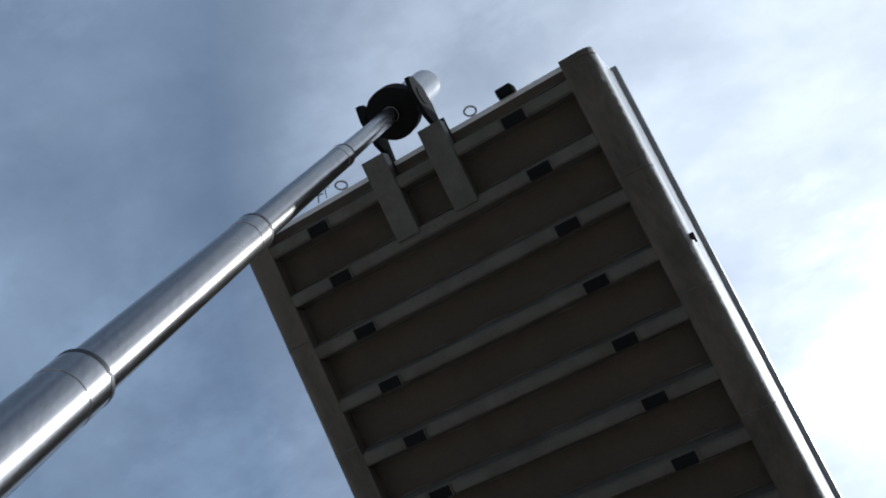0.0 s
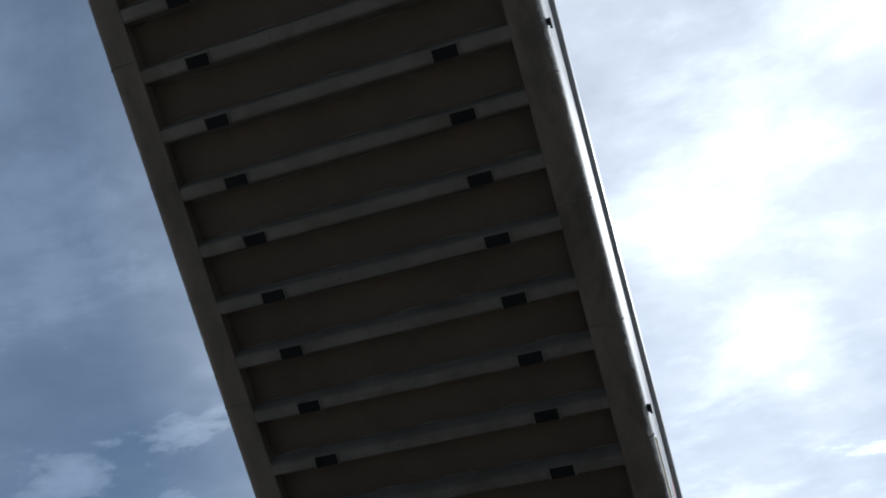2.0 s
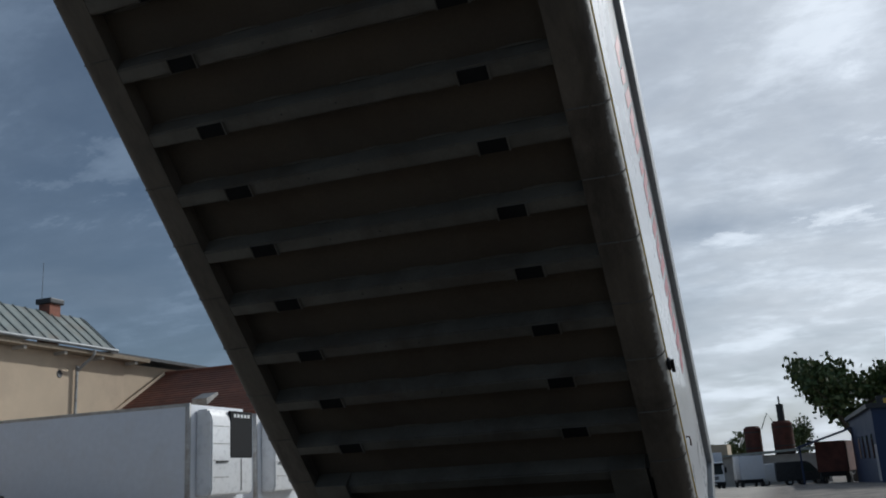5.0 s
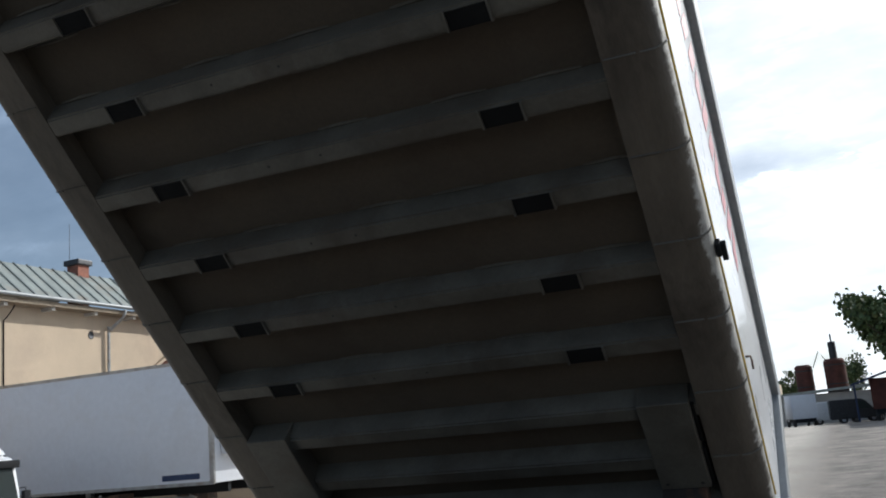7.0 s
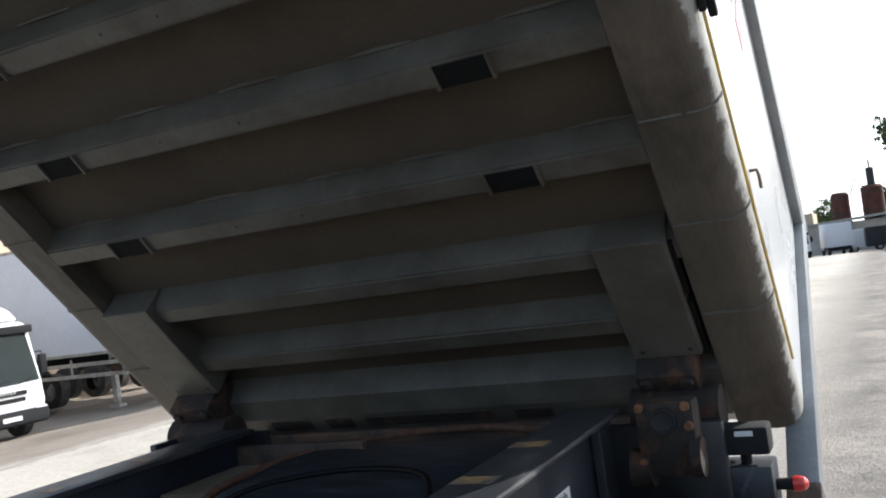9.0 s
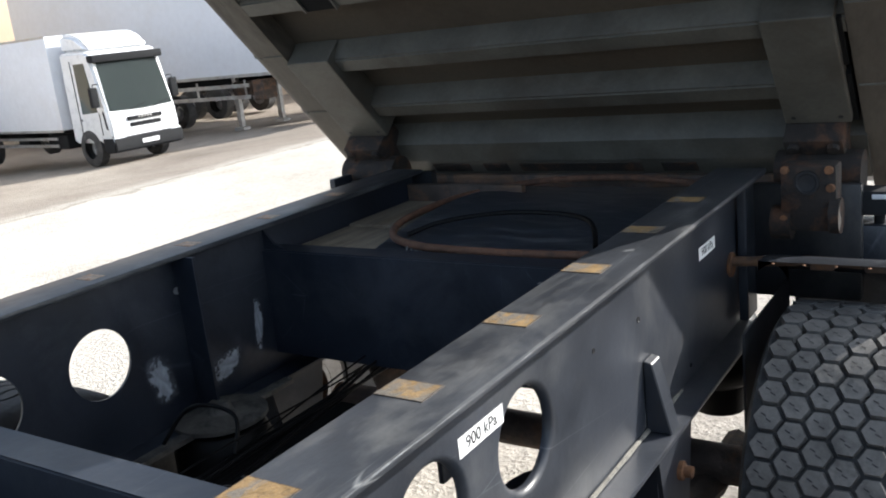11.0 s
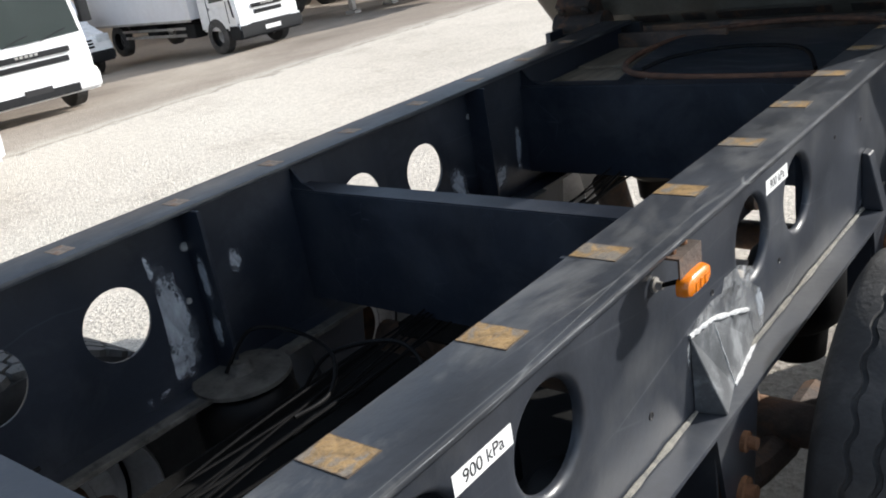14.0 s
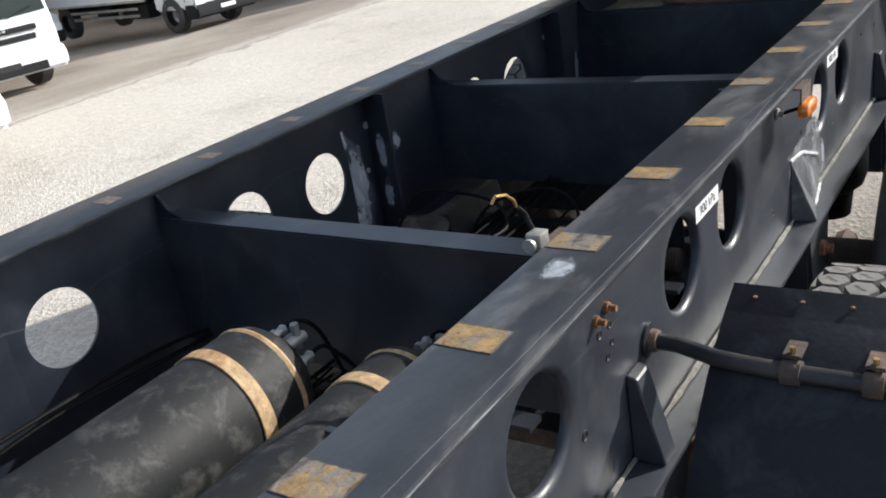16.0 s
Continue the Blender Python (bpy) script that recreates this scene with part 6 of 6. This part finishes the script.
def reefer(m, label, length=13.0):
    """A refrigerated semi-trailer: box front at x = 0."""
    t = thing("refrigerated_trailer", label, "semi-trailer", m, "refrigerated trailers")
    bm = B()
    box(bm, -length, 0, 0, 2.55, 1.10, 4.08, 0.015)
    bx = part("cargo_box", bm, "box_white", t, "plain white insulated box", smooth=True)
    for z in (1.10, 4.06):
        bm = B()
        box(bm, -length, 0.012, -0.015, 0.02, z - 0.03, z + 0.05, 0.006)
        part("edge_trim", bm, "zinc", bx)
    bm = B()
    box(bm, -0.12, 0.015, -0.02, 0.05, 1.10, 4.10, 0.02)
    part("corner_post", bm, "zinc", bx, smooth=True)
    bm = B()
    box(bm, -1.55, -0.42, -0.004, -0.001, 1.22, 1.36)
    part("blue_bars", bm, "blue", bx, "blue and grey unreadable decal")
    bm = B()
    prism(bm, [(0.0, 1.75), (0.42, 1.75), (0.48, 1.9), (0.48, 3.7), (0.35, 3.95), (0.0, 3.95)], "y", 0.28, 2.27)
    bmesh.ops.bevel(bm, geom=bm.edges[:], offset=0.04, segments=2, affect="EDGES")
    fr = part("cooling_unit", bm, "truck_white", t, "white cooling unit", smooth=True)
    bm = B()
    box(bm, 0.40, 0.495, 1.15, 2.24, 2.70, 3.93, 0.02)
    part("grille", bm, "plastic", fr, "black grille")
    for z in (2.2, 2.62, 3.05, 3.5):
        bm = B()
        box(bm, 0.482, 0.488, 0.36, 1.08, z, z + 0.02)
        part("panel_joint", bm, "zinc", fr)
    bm = B()
    tube(bm, [(0.49, 0.5, 2.60), (0.52, 0.52, 2.60), (0.52, 0.98, 2.60), (0.49, 1.0, 2.60)], 0.02, 6)
    part("handle", bm, "plastic", fr)
    bm = B()
    box(bm, 0.482, 0.487, 1.66, 1.70, 1.85, 2.68)
    part("panel_joint", bm, "plastic", fr)
    for k in range(5):
        bm = B()
        box(bm, 0.496, 0.50, 1.30 + 0.17 * k, 1.41 + 0.17 * k, 3.76, 3.85)
        part("maker_bar", bm, "sticker", fr)
    bm = B()
    for y in (0.75, 1.75):
        box(bm, -length, -0.1, y - 0.06, y + 0.06, 0.85, 1.10)
    part("frame", bm, "plastic", t)
    for y in (0.45, 2.1):
        bm = B()
        box(bm, -4.35, -4.20, y - 0.07, y + 0.07, -0.27, 1.09, 0.01)
        box(bm, -4.45, -4.10, y - 0.14, y + 0.14, -0.38, -0.28, 0.01)
        part("landing_leg", bm, "zinc", t)
    bm = B()
    box(bm, -7.6, -3.4, 0.03, 0.06, 0.50, 0.60)
    box(bm, -7.6, -3.4, 0.03, 0.06, 0.80, 0.90)
    for x in (-7.4, -5.4, -3.6):
        box(bm, x, x + 0.06, 0.06, 0.09, 0.50, 1.0)
    part("side_guard", bm, "zinc", t)
    bm = B()
    box(bm, -3.35, -2.95, 0.10, 0.6, 0.45, 0.98, 0.03)
    tube(bm, [(-4.2, 0.4, 0.75), (-3.5, 0.4, 0.75)], 0.2, 16)
    part("spare_locker", bm, "rusty_dark", t, smooth=True)
    for x in (-11.3, -10.0, -8.7):
        for y in (0.22, 2.33):
            road_wheel(t, x, y, 0.52, 0.38, -1 if y > 1 else 1, drop=0.5)
    return t


reefer(pose(-12.55, 17.05, GZ, 0, 0, 1), "white refrigerated trailer standing on its landing legs")
reefer(pose(-13.4, 21.6, GZ, 0, 0, 1), "second white refrigerated trailer beside the first")


# ---- buildings ----
def plaster_hall():
    t = thing("plaster_hall", "long beige plaster hall with a ribbed grey metal roof", "building")
    x0, x1, y0, y1, ze = -39.5, -27.5, -12.0, 32.6, 8.3
    bm = B()
    box(bm, x0, x1, y0, y1, GZ - 0.7, ze - 0.15)
    part("wall", bm, "plaster", t)
    bm = B()
    xr, zr = -28.7, 9.95
    prism(bm, [(x1 + 0.75, ze - 0.05), (x1 + 0.75, ze + 0.10), (xr, zr + 0.1), (x0 - 0.75, ze + 0.10), (x0 - 0.75, ze - 0.05), (xr, zr - 0.05)], "y", y0 - 0.4, y1 - 1.6)
    roof = part("roof", bm, "roofmetal", t)
    slope = Vector((xr - x1 - 0.75, 0, zr - ze)).normalized()
    for k in range(64):
        y = y0 + k * 0.68
        if y > y1 - 1.7:
            break
        bm = B()
        tube(bm, [(x1 + 0.75, y, ze + 0.13), (xr, y, zr + 0.13)], 0.035, 5)
        part("standing_seam", bm, "roofmetal", roof)
    bm = B()
    prism(bm, [(x1 + 0.75, ze), (xr, zr), (xr, zr + 0.1), (x1 + 0.75, ze + 0.11)], "y", y1 - 1.6, y1 - 1.5)
    part("verge", bm, "darkmetal", roof)
    bm = B()
    tube(bm, [(x1 + 0.82, y0 - 0.4, ze + 0.02), (x1 + 0.82, y1 - 1.5, ze + 0.02)], 0.085, 10)
    part("gutter", bm, "rail_grey", t, "pale metal gutter", smooth=True)
    bm = B()
    box(bm, x1, x1 + 0.70, y0, y1 + 1, ze - 0.28, ze - 0.10)
    part("eave_soffit", bm, "board", t)
    for k in range(20):
        bm = B()
        y = y0 + 1.0 + k * 2.3
        box(bm, x1, x1 + 0.6, y - 0.09, y + 0.09, ze - 0.42, ze - 0.28, 0.01)
        part("eave_bracket", bm, "concrete", t)
    for y in (29.3, 8.0):
        bm = B()
        tube(bm, smooth_path([(x1 + 0.82, y + 0.3, ze - 0.1), (x1 + 0.75, y + 0.25, ze - 0.4), (x1 + 0.25, y, ze - 0.95), (x1 + 0.14, y, ze - 1.4), (x1 + 0.14, y, 0.2)], 5), 0.07, 8)
        part("downpipe", bm, "zinc", t, smooth=True)
    bm = B()
    tube(bm, sag((x1 + 0.5, 24.0, ze - 0.35), (x1 + 0.03, 23.9, ze - 0.9), 0.05, 5) + [Vector((x1 + 0.03, 23.95, 3.0))], 0.025, 6)
    part("cable", bm, "cable", t)
    bm = B()
    box(bm, -29.12, -28.48, 28.68, 29.32, 8.5, 10.40)
    ch = part("chimney", bm, "brick", t, "red brick chimney with a dark cap")
    bm = B()
    box(bm, -29.24, -28.36, 28.56, 29.44, 10.40, 10.66, 0.06)
    part("chimney_cap", bm, "darkmetal", ch)
    bm = B()
    tube(bm, [(-28.9, 28.6, 10.2), (-28.9, 28.6, 12.3)], 0.012, 5)
    part("aerial", bm, "darkmetal", t)
    bm = B()
    lathe(bm, [(0, 0.0), (0.02, 0.15), (0.0, 0.17)], 14, Matrix.Translation((x1 + 0.005, 28.4, 7.1)))
    part("wall_vent", bm, "darkmetal", t)
    # lean-on wing behind
    bm = B()
    box(bm, -33, -27.6, 32.62, 39.6, GZ - 0.7, 8.0)
    part("wing_wall", bm, "plaster", t)
    bm = B()
    prism(bm, [(-26.9, 8.15), (-26.9, 8.3), (-33, 8.9), (-33, 8.7)], "y", 30.9, 40.2)
    part("wing_roof", bm, "darkmetal", t)


plaster_hall()


def tiled_house():
    t = thing("tiled_house", "low red-brown tiled house built against the plaster hall", "building")
    xa, xb, y0, y1, ym, slope = -27.45, -19.5, 31.7, 39.4, 35.6, 0.588
    ze, zr = 4.98, 7.66
    bm = B()
    box(bm, xa, xb, y0, y1, GZ - 0.7, ze)
    part("wall", bm, "plaster", t)
    bm = B()
    prism(bm, [(31.0, ze - 0.15), (31.0, ze), (ym, zr), (40.2, ze), (40.2, ze - 0.15), (ym, zr - 0.18)], "x", xa, xb + 0.4)
    roof = part("roof", bm, "rooftile", t)
    n = 20
    for k in range(n):
        f = k / n
        bm = B()
        y, z = 31.0 + (ym - 31.0) * f, ze + 0.02 + (zr - ze) * f
        prism(bm, [(y - 0.02, z - 0.02), (y - 0.03, z + 0.045), (y + 0.25, z + 0.165), (y + 0.25, z + 0.12)], "x", xa, xb + 0.4)
        part("tile_course", bm, "rooftile", roof)
    bm = B()
    prism(bm, [(y0, ze + 0.002), (y1, ze + 0.002), (ym, zr - 0.22)], "x", xb - 0.3, xb)
    part("gable", bm, "plaster", t)
    bm = B()
    prism(bm, [(31.0, ze + 0.06), (31.0, ze + 0.22), (ym, zr + 0.22), (ym, zr + 0.06)], "x", xa, xa + 0.12)
    part("wall_flashing", bm, "plaster", roof, "pale mortar flashing against the wall")
    bm = B()
    box(bm, xa, xb + 0.45, ym - 0.15, ym + 0.15, zr - 0.02, zr + 0.14, 0.05)
    part("ridge_tiles", bm, "rooftile", roof)
    bm = B()
    yw = 32.29
    zw = ze + slope * (yw - 31.0)
    prism(bm, [(yw - 0.45, zw - 0.2), (yw - 0.5, zw + 0.1), (yw + 0.35, zw + 0.42), (yw + 0.45, zw + 0.25)], "x", -22.68 - 0.4, -22.68 + 0.4)
    part("roof_window", bm, "zinc", roof)


tiled_house()


def far_yard():
    # blue works building with a sign
    t = thing("blue_hall", "blue clad works building with a dark sign board", "building")
    bm = B()
    box(bm, 7.2, 26.0, 63.0, 86.0, GZ - 0.7, 4.6)
    part("wall", bm, "blue", t)
    bm = B()
    box(bm, 6.9, 26.3, 62.7, 86.3, 4.6, 4.9)
    part("roof", bm, "darkmetal", t)
    bm = B()
    box(bm, 7.6, 13.0, 62.72, 62.88, 4.62, 5.35)
    sg = part("sign_board", bm, "darkmetal", t, "dark sign board with ochre bars")
    for k in range(9):
        bm = B()
        box(bm, 8.0 + 0.5 * k, 8.36 + 0.5 * k, 62.69, 62.715, 4.85, 5.15)
        part("sign_bar", bm, "yellow", sg)
    for k in range(4):
        bm = B()
        box(bm, 7.19 - 0.03, 7.19, 65.0 + 4 * k, 66.2 + 4 * k, 1.4, 3.0)
        part("window", bm, "glass", t)
    bm = B()
    box(bm, 7.16, 7.2, 63.2, 64.4, 0.0, 2.3)
    part("door", bm, "truck_white", t)
    bm = B()
    tube(bm, [(11.0, 63.6, 4.8), (11.0, 63.6, 7.2)], 0.22, 12)
    part("flue", bm, "darkmetal", t, smooth=True)
    bm = B()
    prism(bm, [(2.6, 3.0), (7.2, 4.4), (7.2, 4.55), (2.6, 3.15)], "y", 84.0, 95.0)
    box(bm, 2.7, 2.85, 84.2, 84.35, GZ, 3.05)
    solo("lean_to_roof", bm, "blue", "blue lean-to roof beside the works building", "shed")
    # flags
    for x, mat in ((11.7, "box_white"), (12.9, "blue"), (14.2, "yellow")):
        f = thing("flag", "flag hanging from a pole over the hall", "flag", None, "flags")
        bm = B()
        tube(bm, [(x - 0.35, 62.9, 4.9), (x - 0.35, 62.9, 7.4)], 0.03, 6)
        part("pole", bm, "zinc", f)
        bm = B()
        vs = [[bm.verts.new((x - 0.33 + 0.09 * i, 62.9 + 0.05 * math.sin(i * 1.3 + j), 7.25 - 0.42 * j - 0.03 * i)) for j in range(4)] for i in range(9)]
        for a, b in zip(vs, vs[1:]):
            for j in range(3):
                bm.faces.new((a[j], b[j], b[j + 1], a[j + 1]))
        bmesh.ops.solidify(bm, geom=bm.faces[:], thickness=0.01)
        part("cloth", bm, mat, f)
    # low shed with rusty silos
    sh = thing("works_shed", "low grey shed with a pale roof", "shed")
    bm = B()
    box(bm, -6.0, 6.0, 108.0, 118.0, GZ, 3.2)
    part("wall", bm, "concrete", sh)
    bm = B()
    prism(bm, [(-6.5, 3.2), (-6.5, 3.4), (6.5, 3.9), (6.5, 3.6)], "y", 107.0, 119.0)
    part("roof", bm, "roofmetal", sh)
    for x, r, z0, z1 in ((-1.75, 0.95, 3.3, 6.6), (1.55, 1.15, 3.4, 7.0)):
        s = thing("silo", "rusty red steel silo on the shed", "silo", None, "rusty silos")
        bm = B()
        tube(bm, [(x, 110, z0), (x, 110, z1 - 0.25), (x, 110, z1)], [r, r, r * 0.75], 20)
        part("drum", bm, "old_rust", s, smooth=True)
        for z in (z0 + 0.8, z1 - 0.7):
            bm = B()
            tube(bm, [(x, 110, z - 0.06), (x, 110, z + 0.06)], r + 0.04, 20)
            part("hoop", bm, "darkmetal", s)
        bm = B()
        box(bm, x - r, x + r, 109.2, 110.8, z0 - 1.4, z0)
        part("stand", bm, "concrete", s)
    bm = B()
    tube(bm, [(1.6, 110, 7.0), (1.6, 110, 8.9)], 0.42, 12)
    tube(bm, [(1.6, 110, 8.9), (1.6, 110, 9.8)], 0.1, 6)
    tube(bm, [(-0.7, 110, 6.2), (0.1, 110, 8.0), (0.7, 110, 6.9)], 0.06, 6)
    solo("silo_flue", bm, "darkmetal", "dark flue and pipe over the silos", "flue")
    bm = B()
    box(bm, -9.8, -4.9, 112.0, 120.0, GZ, 4.8)
    solo("far_house", bm, "plaster", "small beige house far across the yard", "building")
    # far vehicles
    lorry(pose(-5.1, 88.0, GZ, 0, 0, -80), "lorry with a dark box far across the yard", 4.5)
    t = thing("box_van", "small white box lorry seen from behind", "lorry", pose(-2.0, 92.0, GZ, 0, 0, 100), "far vehicles")
    bm = B()
    box(bm, -2.2, 2.4, -1.1, 1.1, 0.8, 3.0, 0.03)
    part("cargo_box", bm, "box_white", t, smooth=True)
    bm = B()
    box(bm, 2.4, 4.0, -1.0, 1.0, 0.5, 2.3, 0.15)
    part("cab", bm, "truck_white", t, smooth=True)
    bm = B()
    box(bm, -2.2, 3.8, -0.9, 0.9, 0.45, 0.8)
    part("frame", bm, "plastic", t)
    for x in (-1.2, 3.0):
        for s in (-1, 1):
            road_wheel(t, x, s * 0.9, 0.4, 0.25, -s)
    van(pose(3.6, 97.0, GZ, 0, 0, 5), "white van parked far across the yard")
    van(pose(5.0, 93.0, GZ, 0, 0, 5), "dark van parked before the far shed", "darkmetal", 4.6)
    t = thing("container_trailer", "dark red container trailer far across the yard", "semi-trailer", pose(6.2, 90.0, GZ, 0, 0, 80), "far vehicles")
    bm = B()
    box(bm, -5.5, 1.0, -1.25, 1.25, 1.1, 3.7, 0.03)
    part("container", bm, "old_rust", t)
    bm = B()
    box(bm, -5.5, 1.0, -1.0, 1.0, 0.7, 1.1)
    part("frame", bm, "plastic", t)
    for x in (-4.5, -3.2):
        for s in (-1, 1):
            road_wheel(t, x, s * 1.05, 0.5, 0.35, -s)


before = set(bpy.data.objects)
far_yard()
bpy.context.view_layer.update()
for ob in [o for o in bpy.data.objects if o not in before and o.parent is None]:
    pts = [c.matrix_world.translation.y for c in (ob, *ob.children)] + [(c.matrix_world @ v.co).y for c in (ob, *ob.children) if c.type == "MESH" for v in c.data.vertices[:1]]
    if max(pts) > 80.0 and not ob.name.startswith("blue_hall"):
        ob.matrix_world = Matrix.Translation((0, 0, -far_fall(max(pts)))) @ ob.matrix_world


# ---- trees ----
def tree(x, y, h, spread, seed, label, leaves=2600):
    r = random.Random(seed)
    t = thing("tree", label, "tree", pose(x, y, GZ - far_fall(y)))
    bm = B()
    tips = []
    def limb(p, d, length, rad, depth):
        pts, rs = [p.copy()], [rad]
        for k in range(4):
            d = (d + Vector((r.uniform(-0.2, 0.2), r.uniform(-0.2, 0.2), r.uniform(-0.05, 0.2)))).normalized()
            p = p + d * length / 4
            pts.append(p.copy())
            rs.append(rad * (1 - 0.16 * (k + 1)))
        tube(bm, pts, rs, 7 if depth < 2 else 5)
        if depth >= 3:
            tips.append(p)
            return
        for k in range(3 if depth else 5):
            a = r.uniform(0, 2 * math.pi)
            out = Vector((math.cos(a), math.sin(a), r.uniform(0.15, 0.9)))
            limb(pts[-1 - (k % 3)], (d * 0.5 + out * spread).normalized(), length * r.uniform(0.55, 0.75), rad * 0.5, depth + 1)
        tips.append(p)
    limb(Vector((0, 0, 0)), Vector((0, 0, 1)), h * 0.38, h * 0.028, 0)
    part("trunk", bm, "bark", t, smooth=True)
    bm = B()
    for _ in range(leaves):
        c = r.choice(tips) + Vector((r.gauss(0, 0.5), r.gauss(0, 0.5), r.gauss(0, 0.4))) * (h / 14)
        s = r.uniform(0.12, 0.30) * h / 14
        q = Euler((r.uniform(0, 6), r.uniform(0, 6), r.uniform(0, 6))).to_matrix()
        vs = [bm.verts.new(c + q @ Vector(v) * s) for v in ((-1, -0.5, 0), (0, -0.7, 0.15), (1, 0, 0), (0, 0.7, 0.15), (-1, 0.4, 0))]
        bm.faces.new(vs)
    part("crown", bm, "leaf", t, "ragged green crown with gaps", kind="stuff")


tree(8.0, 101, 17.0, 0.9, 2, "broad green tree behind the far shed", 5200)
tree(13.5, 106, 14.0, 0.7, 5, "green tree behind the works building", 3600)
tree(15.5, 70, 12.5, 0.6, 8, "green tree over the works building", 3000)
tree(-3.5, 126, 8.0, 0.8, 11, "low green tree behind the silos", 2200)
tree(3.8, 124, 9.0, 0.8, 13, "green tree behind the silos", 2400)
tree(-9.0, 130, 7.5, 0.8, 17, "low green tree at the yard's far edge", 2000)
